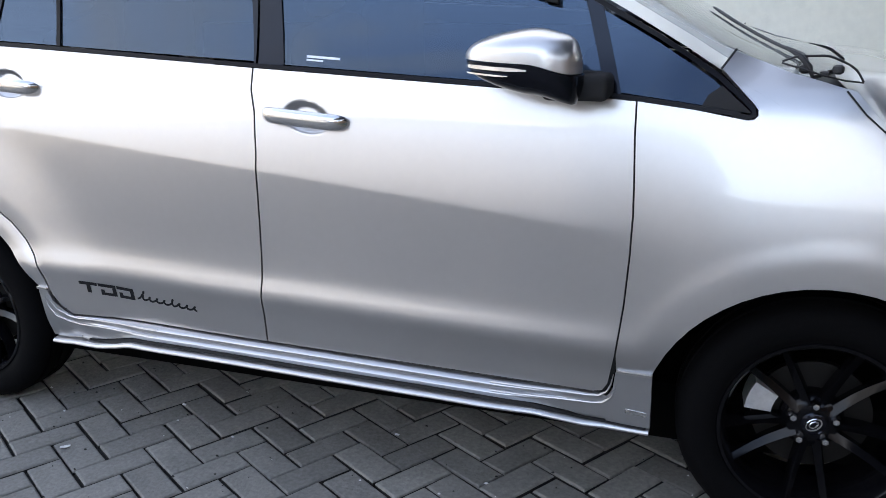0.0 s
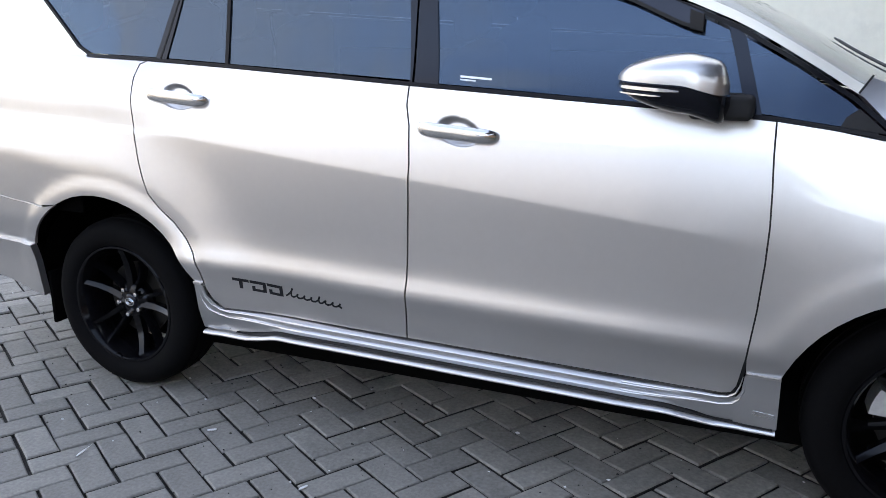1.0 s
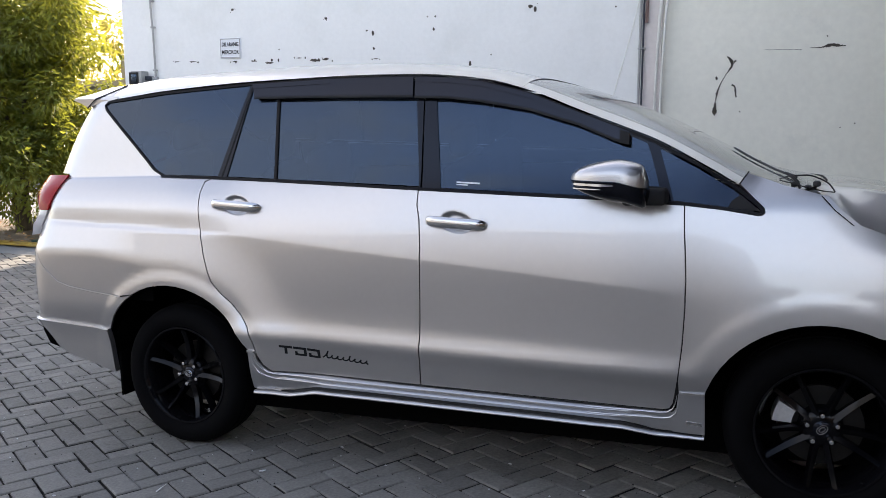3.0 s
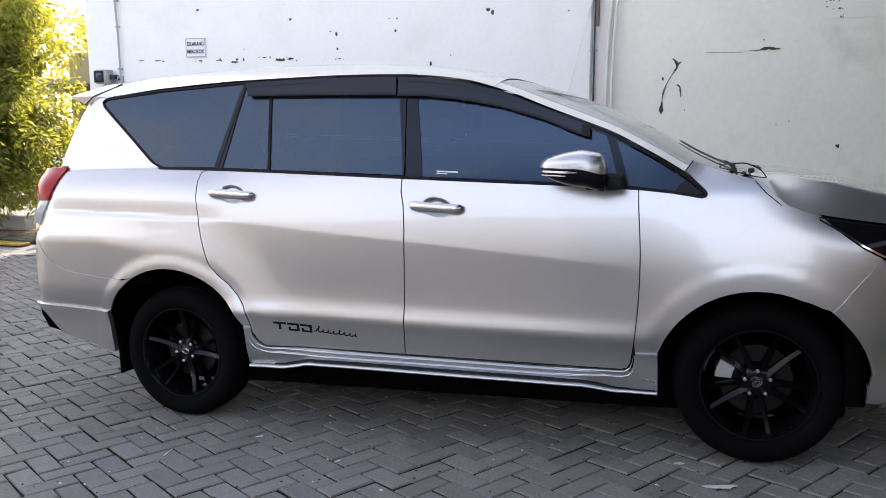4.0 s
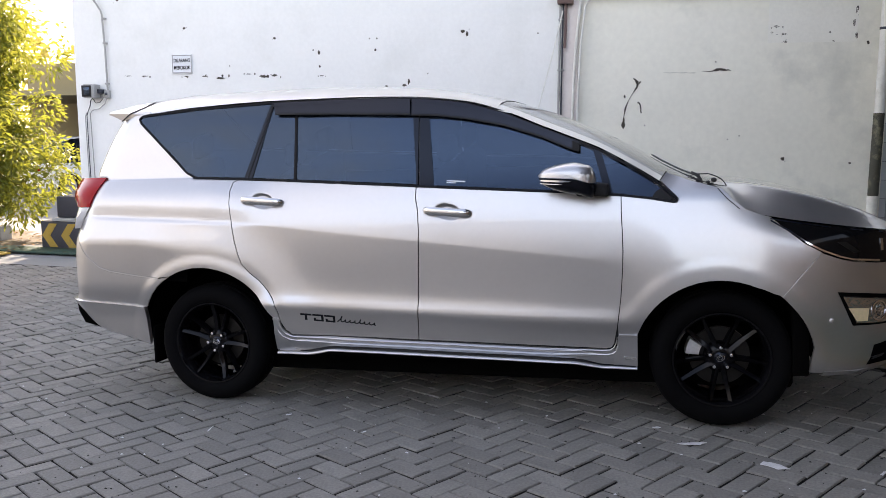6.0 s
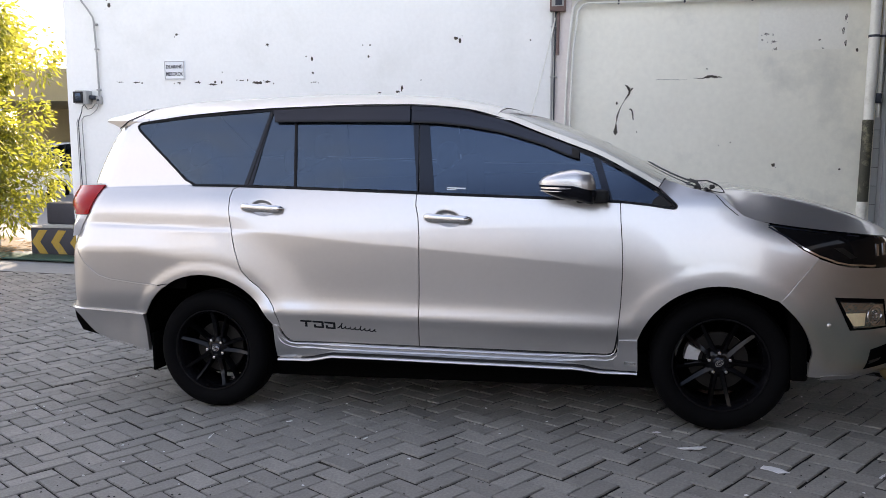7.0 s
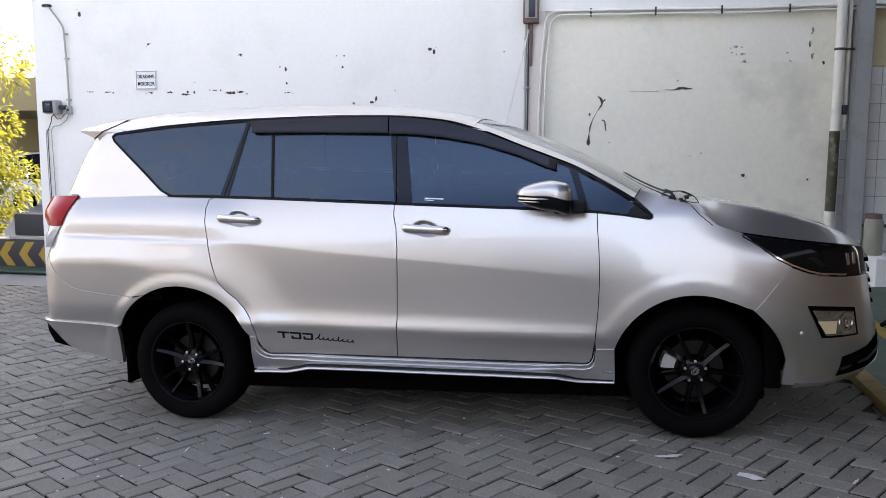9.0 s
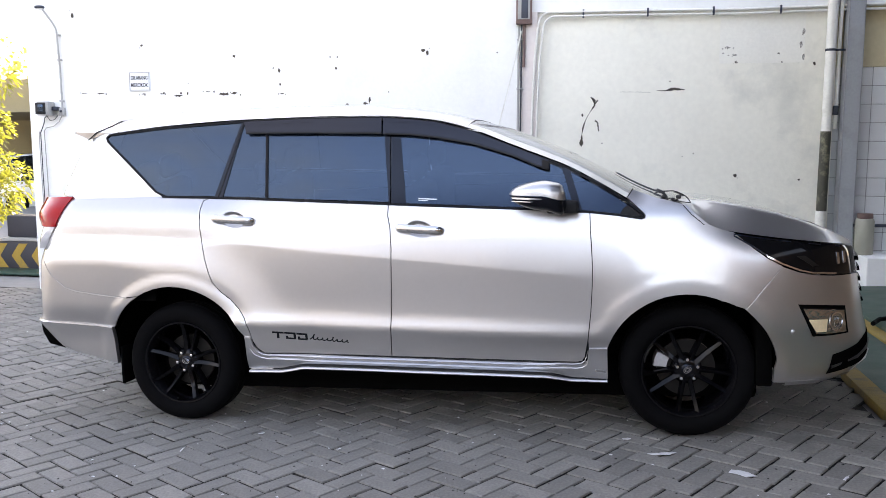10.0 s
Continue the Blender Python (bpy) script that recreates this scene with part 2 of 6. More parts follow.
def merge(bm, b):
    if bm is None:
        return b
    me = bpy.data.meshes.new("tmp")
    b.to_mesh(me)
    b.free()
    bm.from_mesh(me)
    bpy.data.meshes.remove(me)
    return bm


def loft(rings, closed=True, caps=True, bm=None):
    """Skin over rings of equally many points."""
    b = bm or bmesh.new()
    vs = [[b.verts.new(p) for p in ring] for ring in rings]
    n = len(rings[0])
    for a, c in zip(vs, vs[1:]):
        for i in range(n if closed else n - 1):
            j = (i + 1) % n
            b.faces.new((a[i], a[j], c[j], c[i]))
    if caps and closed:
        b.faces.new(vs[0][::-1])
        b.faces.new(vs[-1])
    bmesh.ops.recalc_face_normals(b, faces=b.faces[:])
    return b


def tube(points, radius, sides=10, bm=None, flat=1.0):
    """A pipe along points; radius a number or one for each point."""
    pts = [Vector(p) for p in points]
    rad = radius if isinstance(radius, (list, tuple)) else [radius] * len(pts)
    rings = []
    side = None
    for i, p in enumerate(pts):
        d = (pts[min(i + 1, len(pts) - 1)] - pts[max(i - 1, 0)]).normalized()
        if side is None:
            side = d.orthogonal().normalized()
        side = (side - d * side.dot(d)).normalized()
        up = d.cross(side)
        rings.append([p + (side * math.cos(a) + up * math.sin(a) * flat) * rad[i] for a in [2 * math.pi * k / sides for k in range(sides)]])
    b = bmesh.new()
    loft(rings, bm=b)
    return merge(bm, b)


def lathe(profile, n=48, bm=None, closed=False):
    """Turns (radius, y) points round the y axis."""
    b = bmesh.new()
    rings = [[(r * math.cos(2 * math.pi * k / n), y, r * math.sin(2 * math.pi * k / n)) for k in range(n)] for r, y in profile]
    if closed:
        rings.append(rings[0])
    loft(rings, caps=False, bm=b)
    bmesh.ops.remove_doubles(b, verts=b.verts[:], dist=1e-5)
    bmesh.ops.recalc_face_normals(b, faces=b.faces[:])
    return merge(bm, b)


def blob(cx, cy, cz, rx, ry, rz, power=2.5, n=20, bm=None):
    """A rounded body between an ellipsoid and a box."""
    b = bmesh.new()
    bmesh.ops.create_uvsphere(b, u_segments=n, v_segments=n // 2, radius=1)
    for v in b.verts:
        c = v.co
        s = (abs(c.x) ** power + abs(c.y) ** power + abs(c.z) ** power) ** (-1 / power)
        v.co = Vector((cx + rx * c.x * s, cy + ry * c.y * s, cz + rz * c.z * s))
    return merge(bm, b)


def curve(points):
    """A smooth function through (t, value) points."""
    ts = [p[0] for p in points]
    vs = [p[1] for p in points]
    n = len(ts)
    d = [(vs[i + 1] - vs[i]) / (ts[i + 1] - ts[i]) for i in range(n - 1)]
    g = [d[0]] + [0.0 if d[i - 1] * d[i] <= 0 else 2 * d[i - 1] * d[i] / (d[i - 1] + d[i]) for i in range(1, n - 1)] + [d[-1]]

    def f(t):
        if t <= ts[0]:
            return vs[0]
        if t >= ts[-1]:
            return vs[-1]
        i = max(k for k in range(n - 1) if ts[k] <= t)
        h = ts[i + 1] - ts[i]
        s = (t - ts[i]) / h
        return (vs[i] * (1 + 2 * s) * (1 - s) ** 2 + g[i] * h * s * (1 - s) ** 2
                + vs[i + 1] * s * s * (3 - 2 * s) + g[i + 1] * h * s * s * (s - 1))
    return f


def smooth01(t):
    t = min(max(t, 0.0), 1.0)
    return t * t * (3 - 2 * t)


# ---- the yard's shape ----
NORMAL = YARD.to_3x3() @ Vector((0, 0, 1))


def yard(x, y):
    cx, cy = min(max(x, -4.2), 8.0), min(max(y, -6.0), 6.0)
    rise = min(max((-11.5 - x) / 4.0, 0.0), 1.0)
    return -(NORMAL.x * cx + NORMAL.y * cy) / NORMAL.z + 0.62 * rise


# ================= the silver van =================
MID = 0.915
LR, LF, PR, PF, AR, AF = 0.30, 0.78, 2.6, 2.4, 1.15, 1.45
base_side = curve([(0.26, 0.05), (0.36, 0.034), (0.44, 0.022), (1.03, 0.016), (1.10, 0.033), (1.16, 0.056), (1.22, 0.082), (1.30, 0.104), (1.45, 0.138), (1.62, 0.180), (1.72, 0.215), (1.80, 0.30)])
lower_side = curve([(0.26, 0.05), (0.36, 0.034), (0.44, 0.024), (0.50, 0.0155), (0.552, 0.0045), (0.60, 0.0145), (0.63, 0.0180), (0.68, 0.0186), (0.74, 0.0175), (0.86, 0.0135), (0.95, 0.011), (1.05, 0.010), (1.40, 0.010)])
tail_x = curve([(0.25, -0.80), (0.33, -0.88), (0.41, -0.955), (0.50, -1.022), (0.555, -1.058), (0.575, -1.064), (0.605, -1.040), (0.72, -1.028), (0.85, -1.015), (1.01, -0.982), (1.29, -0.916), (1.45, -0.85), (1.61, -0.759), (1.75, -0.67)])
nose_x = curve([(0.25, 3.62), (0.30, 3.70), (0.36, 3.735), (0.42, 3.735), (0.55, 3.715), (0.68, 3.695), (0.80, 3.68), (0.90, 3.665), (0.96, 3.63), (1.04, 3.52), (1.20, 3.4)])


HANDLES = ((0.362, 1.140), (1.418, 1.070))


def soft(v, r):
    """Zero below, v above, with a rounded bend between."""
    return (v + math.sqrt(v * v + r * r)) / 2


def flank(x, z):
    """How far in the bodyside lies at a length and a height, without the handle cups."""
    # the crease falls from the rear door to the front door, the belt falls less
    crease = 1.025 - 0.098 * (min(max(x, 0.2), 2.6) - 0.2)
    belt = 1.270 - 0.059 * min(max(x, 0.0), 2.5)
    if z >= belt:
        y = base_side(z)
    else:
        low = 0.033 * (min(max(x, 0.5), 2.3) - 1.2)
        bend = 0.004 + 0.10 * smooth01((x - 2.1) / 0.5)
        q = soft(z - crease, bend) / soft(belt - crease, bend)
        # the wing swells out towards the front wheel
        swell = 0.020 * smooth01((x - 1.3) / 1.2) * (1 - smooth01((x - 2.9) / 0.6)) * smooth01((z - 0.42) / 0.16)
        y = lower_side(z + low * (1 - smooth01((z - 0.62) / 0.16))) - swell
        # behind the door the flank stays upright above the crease and turns in near the belt
        tail = 1 - smooth01((x - 0.02) / 0.45)
        rise = (0.6 * q + 0.4 * q * q) * (1 - tail) + max(q, 0.0) ** 2.3 * tail
        y += (base_side(belt) - lower_side(belt) + swell) * rise
        zz = z + 0.05 * (max(x, -0.8) + 0.45)
        y += 0.007 * tail * (smooth01((1.15 - zz) / 0.085) - smooth01((1.060 - zz) / 0.02))
        # plain lower flank behind the rear wheel and round the front wheel
        rear = (1 - smooth01((x + 0.30) / 0.45)) * (1 - smooth01((z - 0.88) / 0.14))
        y += rear * (0.012 + 0.075 * max(0.0, 0.92 - z) + (0.05 * max(0.0, 0.5 - z)) - y)
        fore = smooth01((x - 2.20) / 0.25) * (1 - smooth01((z - 0.60) / 0.14))
        y += fore * (0.018 - swell + 0.02 * max(0.0, 0.70 - z) - y)
    # sharp line from the rear window to the tail lamp
    y += 0.006 * smooth01((z - 1.268) / 0.007) * (1 - smooth01((x + 0.10) / 0.14)) * (1 - smooth01((z - 1.30) / 0.25))
    # haunch over the rear wheel, running back to the tail
    if x < 1.2:
        r = math.hypot(x, z - 0.335) if x > 0 else abs(z - 0.335)
        back = 1 - smooth01((x + 0.50) / 0.45)
        t = (r - 0.548 - 0.05 * back) / (0.17 - 0.05 * back)
        tuck = 0.46 - 0.26 * smooth01((x + 0.3) / 0.3)
        t = 1 - (soft(t, 0.07) - soft(t - 1, 0.35 - 0.23 * back))
        y += 0.020 - (0.042 - 0.012 * smooth01((x - 0.05) / 0.35)) * t * smooth01((z - tuck) / 0.22) - 0.020 * smooth01((x - 0.3) / 0.9)
    r = math.hypot(x, z - 0.335)
    y -= 0.010 * (1 - smooth01((r - 0.475) / 0.035))
    # front wheel lip
    r = math.hypot(x - 2.75, z - 0.335)
    y -= 0.0015 * (1 - smooth01((r - 0.44) / 0.14))
    y -= 0.003 * (1 - smooth01((r - 0.478) / 0.014))
    # the wing leans out from the shoulder to the wheel
    lean = smooth01((x - 2.24) / 0.35) * (1 - smooth01((x - 3.05) / 0.5))
    y -= 0.024 * lean * smooth01((1.14 - z) / 0.44) * smooth01((z - 0.30) / 0.30)
    # the wing turns in towards the bonnet
    y += 3.0 * max(0.0, z - 1.10) ** 2 * smooth01((x - 2.32) / 0.25)
    return y


def side(x, z):
    y = flank(x, z)
    for hx, hz in HANDLES:
        d = math.hypot((x - hx) / 0.074, (z - hz + 0.02 * (x - hx) / 0.13) / 0.043)
        if d < 1:
            y += 0.020 * smooth01((1 - d) / 0.45)
    return y


def P(x, z):
    """The flank's own length coordinate, which runs on round the corners."""
    a, b = tail_x(z) + LR, nose_x(z) - LF
    if x < a:
        q = min((a - x) / LR, 1.0)
        return (a - math.asin(q ** (PR / 2)) / (math.pi / 2) * AR, z)
    if x > b:
        q = min((x - b) / LF, 1.0)
        return (b + math.asin(q ** (PF / 2)) / (math.pi / 2) * AF, z)
    return (x, z)


def N(y, z):
    b = nose_x(z) - LF
    s = side(nose_x(z), z)
    v = max(0.0, 1 - (y - s) / (MID - s))
    return (b + math.acos(v ** (PF / 2)) / (math.pi / 2) * AF, z)


def R(y, z):
    a = tail_x(z) + LR
    s = side(tail_x(z), z)
    v = max(0.0, 1 - (y - s) / (MID - s))
    return (a - math.acos(v ** (PR / 2)) / (math.pi / 2) * AR, z)


def skin(u, z, off=0.0):
    a, b = tail_x(z) + LR, nose_x(z) - LF
    if u < a:
        th = min((a - u) / AR * math.pi / 2, math.pi / 2)
        x = a - LR * math.sin(th) ** (2 / PR)
        w = 1 - max(0.0, math.cos(th)) ** (2 / PR)
    elif u > b:
        th = min((u - b) / AF * math.pi / 2, math.pi / 2)
        x = b + LF * math.sin(th) ** (2 / PF)
        w = 1 - max(0.0, math.cos(th)) ** (2 / PF)
    else:
        th, x, w = 0.0, u, 0.0
    s = side(x, z)
    y = s + (MID - s) * w
    if off:
        sx = (1 if u > b else -1) * math.sin(th) if th else 0.0
        x, y = x - off * sx, y + off * math.cos(th)
    return Vector((x, y, z))


def shrink(poly, d):
    """Moves a polygon's edge inwards."""
    n = len(poly)
    area = sum(poly[i][0] * poly[(i + 1) % n][1] - poly[(i + 1) % n][0] * poly[i][1] for i in range(n))
    sgn = 1 if area > 0 else -1
    out = []
    for i in range(n):
        a, b, c = Vector(poly[i - 1]), Vector(poly[i]), Vector(poly[(i + 1) % n])
        e, f = (b - a).normalized(), (c - b).normalized()
        n1, n2 = Vector((-e.y, e.x)) * sgn, Vector((-f.y, f.x)) * sgn
        m = (n1 + n2)
        m = m.normalized() / max(0.45, m.normalized().dot(n1)) if m.length > 1e-6 else n1
        out.append(tuple(b + m * d))
    return out


def panel_mesh(poly, off=0.0, gap=0.0, depth=0.014, step=0.022, fine=None, crease=False, levels=()):
    poly = [p for i, p in enumerate(poly) if (Vector(p) - Vector(poly[i - 1])).length > 1e-4]
    if gap:
        poly = shrink(poly, gap)
    bm = bmesh.new()
    bm.faces.new([bm.verts.new((u, 0, z)) for u, z in poly])
    us, zs = [p[0] for p in poly], [p[1] for p in poly]
    for axis, lo, hi in ((Vector((1, 0, 0)), min(us), max(us)), (Vector((0, 0, 1)), min(zs), max(zs))):
        k = math.ceil(lo / step)
        while k * step < hi:
            if k * step > lo + 0.002 and k * step < hi - 0.002:
                bmesh.ops.bisect_plane(bm, geom=bm.verts[:] + bm.edges[:] + bm.faces[:], dist=1e-5, plane_co=axis * (k * step), plane_no=axis)
            k += 1
    for zz in levels:
        bmesh.ops.bisect_plane(bm, geom=bm.verts[:] + bm.edges[:] + bm.faces[:], dist=1e-5, plane_co=(0, 0, zz), plane_no=(0, 0, 1))
    if crease:
        for d in (-0.012, -0.004, 0.0, 0.004, 0.012):
            bmesh.ops.bisect_plane(bm, geom=bm.verts[:] + bm.edges[:] + bm.faces[:], dist=1e-5, plane_co=(0.2, 0, 1.025 + d), plane_no=Vector((0.098, 0, 1)).normalized())
    if fine:
        for axis, mid, half in ((Vector((1, 0, 0)), fine[0], 0.08), (Vector((0, 0, 1)), fine[1], 0.05)):
            k = -half
            while k <= half:
                bmesh.ops.bisect_plane(bm, geom=bm.verts[:] + bm.edges[:] + bm.faces[:], dist=1e-4, plane_co=axis * (mid + k), plane_no=axis)
                k += 0.0045
    bmesh.ops.triangulate(bm, faces=[f for f in bm.faces if len(f.verts) > 4])
    for v in bm.verts:
        v.co = skin(v.co.x, v.co.z, off)
    bm.normal_update()
    if sum(f.normal.y * f.calc_area() for f in bm.faces) > 0:
        bmesh.ops.reverse_faces(bm, faces=bm.faces[:])
        bm.normal_update()
    if depth:
        inward = {v: v.normal.copy() for v in bm.verts}
        rim = [e for e in bm.edges if e.is_boundary]
        got = bmesh.ops.extrude_edge_only(bm, edges=rim)
        new_verts = [g for g in got["geom"] if isinstance(g, bmesh.types.BMVert)]
        for v in new_verts:
            near = [e.other_vert(v) for e in v.link_edges if e.other_vert(v) in inward]
            if near:
                v.co = v.co - inward[near[0]] * depth
        bmesh.ops.split_edges(bm, edges=rim)
    return bm


def mirrored(bm):
    b = bm.copy()
    for v in b.verts:
        v.co.y = 2 * MID - v.co.y
    bmesh.ops.reverse_faces(b, faces=b.faces[:])
    return b


def pair(name, bm, material, parent, label="", smooth=True):
    """A part of the van's right side and its twin on the other side."""
    other = mirrored(bm)
    a = part(name, bm, material, parent, label, smooth)
    part(name, other, material, parent, label, smooth)
    return a


def arc(cx, cz, r, a0, a1, n=18, low=0.0):
    return [(cx + r * math.cos(radians(a0 + (a1 - a0) * i / n)), cz + r * math.sin(radians(a0 + (a1 - a0) * i / n))) for i in range(n + 1)]


def strip(line, width, off=0.0, depth=0.008, step=0.05):
    """A narrow band of skin along a line of (u, z) points."""
    pts = [Vector(p) for p in line]
    left, right = [], []
    for i, p in enumerate(pts):
        d = (pts[min(i + 1, len(pts) - 1)] - pts[max(i - 1, 0)]).normalized()
        nn = Vector((-d.y, d.x)) * width / 2
        left.append(tuple(p + nn))
        right.append(tuple(p - nn))
    bm = bmesh.new()
    rows = []
    for a, b in zip(left, right):
        rows.append([bm.verts.new(skin(*a, off + depth)), bm.verts.new(skin(*a, off)), bm.verts.new(skin(*b, off)), bm.verts.new(skin(*b, off + depth))])
    for q, w in zip(rows, rows[1:]):
        for i in range(3):
            bm.faces.new((q[i], q[i + 1], w[i + 1], w[i]))
    bmesh.ops.recalc_face_normals(bm, faces=bm.faces[:])
    if sum(f.normal.y * f.calc_area() for f in bm.faces) > 0:
        bmesh.ops.reverse_faces(bm, faces=bm.faces[:])
    return bm


def dense(line, step=0.04):
    out = []
    for a, b in zip(line, line[1:]):
        k = max(1, int((Vector(b) - Vector(a)).length / step))
        out += [tuple(Vector(a).lerp(Vector(b), i / k)) for i in range(k)]
    return out + [line[-1]]


van = thing("parked_van", "silver people carrier with black alloy wheels parked on paving", "car", YARD)

# lines of the body
SEAM_R = [(0.201, 1.258), (0.170, 1.245), (0.162, 1.20), (0.166, 1.136), (0.178, 1.06), (0.192, 0.989), (0.207, 0.92), (0.225, 0.86), (0.247, 0.80), (0.29, 0.750),
          (0.346, 0.706), (0.392, 0.655), (0.427, 0.603), (0.45, 0.54), (0.466, 0.476), (0.488, 0.435), (0.529, 0.408)]
SEAM_B = [(1.244, 0.398), (1.252, 0.60), (1.262, 0.85), (1.265, 0.969), (1.257, 1.08), (1.243, 1.14), (1.244, 1.198)]
SEAM_F = [(2.215, 0.383), (2.240, 0.389), (2.254, 0.412), (2.271, 0.502), (2.287, 0.64), (2.296, 0.771), (2.299, 0.87), (2.296, 0.959), (2.291, 1.05), (2.289, 1.135)]
TOP = [(-0.452, 1.637), (-0.1, 1.664), (0.388, 1.679), (0.80, 1.676), (1.201, 1.661), (1.493, 1.625), (1.696, 1.566), (1.897, 1.481), (2.09, 1.402), (2.175, 1.366), (2.33, 1.28), (2.464, 1.194), (2.552, 1.118)]
top_z = curve([(-0.8, 1.628)] + TOP)
ARCH_R = [(0.425, 0.40)] + arc(0.0, 0.337, 0.44, 12, 168, 22) + [(-0.405, 0.40), (-0.40, 0.335)]
ARCH_F = [(2.362, 0.45)] + arc(2.75, 0.330, 0.405, 158, 12, 22) + [(3.132, 0.36), (3.130, 0.295)]

pair("rear_door", panel_mesh(SEAM_R[::-1] + [(0.60, 1.236), (1.0, 1.213)] + SEAM_B[::-1], gap=0.0026, fine=HANDLES[0], crease=True), PAINT, van)
pair("front_door", panel_mesh(SEAM_B + [(1.60, 1.178), (2.0, 1.156)] + SEAM_F[::-1], gap=0.0026, fine=HANDLES[1], crease=True), PAINT, van)
quarter = [(0.201, 1.258), (0.06, 1.266), (-0.085, 1.272), (-0.14, 1.303), (-0.30, 1.452), (-0.46, 1.598), (-0.478, 1.622), (-0.455, 1.640), (-0.40, 1.648), (-0.40, 1.662),
           (-0.50, 1.672), (-0.54, 1.655), P(-0.600, 1.625), R(0.42, 1.615), R(0.42, 1.48), R(0.40, 1.37), R(0.38, 1.296), P(-0.70, 1.294), P(-0.668, 1.292), P(-0.712, 1.205), P(-0.745, 1.122), P(-0.835, 1.03),
           P(-0.80, 0.93), P(-0.73, 0.83), P(-0.67, 0.780), (-0.60, 0.758), (-0.44, 0.735), (-0.283, 0.717)]
quarter += [p for p in ARCH_R[::-1] if p[0] > -0.21 and p[1] > 0.53] + [(0.424, 0.50), (0.462, 0.485)] + SEAM_R[:-2][::-1]
pair("rear_quarter_panel", panel_mesh(quarter, gap=0.002, levels=(1.0, 1.01, 1.02, 1.04, 1.06, 1.075, 1.085, 1.262, 1.267, 1.270, 1.273, 1.276, 1.281)), PAINT, van)
fender = [(2.289, 1.135), (2.42, 1.119), (2.535, 1.099), (2.549, 1.101), (2.556, 1.109), (2.555, 1.120), (2.545, 1.132), (2.50, 1.176), (2.47, 1.205), (2.493, 1.246), (2.56, 1.222), (2.63, 1.196), (2.69, 1.176), (2.735, 1.163), (2.775, 1.118), (2.832, 1.068), (2.90, 1.042),
          (2.950, 1.030), P(3.056, 0.951), P(3.12, 0.902), P(3.187, 0.865), P(3.10, 0.765), P(3.014, 0.665)]
fender += [p for p in ARCH_F[::-1] if p[0] < 3.0 and p[1] > 0.46] + [(2.364, 0.455), (2.272, 0.453)] + [p for p in SEAM_F if p[1] > 0.46]
pair("front_fender", panel_mesh(fender, gap=0.002), PAINT, van)
rear_bumper = [(-0.283, 0.713), (-0.44, 0.731), (-0.60, 0.754), P(-0.67, 0.776), P(-0.73, 0.826), P(-0.80, 0.926), P(-0.835, 1.026), R(0.30, 1.0), R(MID - 0.002, 0.95), R(MID - 0.002, 0.575),
               R(0.40, 0.575), P(-0.93, 0.575), P(-0.80, 0.570), (-0.60, 0.556), (-0.392, 0.541)] + [p for p in ARCH_R[::-1] if p[0] < -0.2 and p[1] > 0.55]
pair("rear_bumper", panel_mesh(rear_bumper, gap=0.002), PAINT, van)
rear_skirt = [(-0.404, 0.541), (-0.60, 0.556), P(-0.80, 0.570), P(-0.93, 0.575), R(0.40, 0.575), R(MID - 0.002, 0.575), R(MID - 0.002, 0.46), R(0.45, 0.47), R(0.20, 0.50), P(-0.875, 0.50), P(-0.84, 0.475),
              P(-0.765, 0.420), (-0.60, 0.372), (-0.404, 0.322)]
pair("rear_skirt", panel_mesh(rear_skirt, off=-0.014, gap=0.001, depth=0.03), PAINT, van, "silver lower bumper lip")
garnish = [[(x, y, z) for x, z in ((-0.952, 0.548), (-0.944, 0.49), (-0.905, 0.420), (-0.80, 0.395), (-0.80, 0.548))] for y in (0.140, 0.30, MID)]
pair("exhaust_garnish", loft(garnish), LINER, van, "black plastic garnish at the bumper corner", smooth=False)
tailgate = [R(0.42, 1.615), R(0.42, 1.48), R(0.40, 1.37), R(0.38, 1.29), R(0.28, 1.0), R(MID - 0.002, 0.96), R(MID - 0.002, 1.62)]
pair("tailgate", panel_mesh(tailgate, off=0.006), PAINT, van)
front_bumper = [P(3.187, 0.861), P(3.10, 0.762), P(3.014, 0.661)] + [p for p in ARCH_F if p[0] > 3.02] + [P(3.245, 0.285), P(3.35, 0.278), N(0.30, 0.285), N(0.50, 0.315), N(MID - 0.002, 0.31),
               N(MID - 0.002, 0.56), N(0.62, 0.57), N(0.56, 0.76), N(0.45, 0.778), P(3.45, 0.796), P(3.33, 0.812), P(3.27, 0.829)]
pair("front_bumper", panel_mesh(front_bumper, gap=0.002), PAINT, van)

# nose: lamps, grille, openings
headlamp = [P(2.953, 1.026), P(3.06, 1.008), P(3.2, 0.985), P(3.36, 0.960), P(3.50, 0.936), N(0.47, 0.915), N(0.56, 0.89), N(0.60, 0.80), N(0.45, 0.783), P(3.45, 0.800), P(3.33, 0.816), P(3.27, 0.833), P(3.187, 0.868), P(3.12, 0.906), P(3.056, 0.953)]
pair("headlamp", panel_mesh(headlamp, off=0.03, depth=0.05), GLOSS, van, "dark smoked headlamp with chrome lower edge")
pair("headlamp_lens", panel_mesh(headlamp, off=0.002, depth=0.0), LAMPLENS, van)
pair("headlamp_chrome", strip([P(2.965, 1.013), P(3.056, 0.957), P(3.12, 0.911), P(3.187, 0.873), P(3.27, 0.839), P(3.33, 0.822), P(3.45, 0.806), N(0.45, 0.789), N(0.56, 0.795)], 0.008, -0.004), CHROME, van)
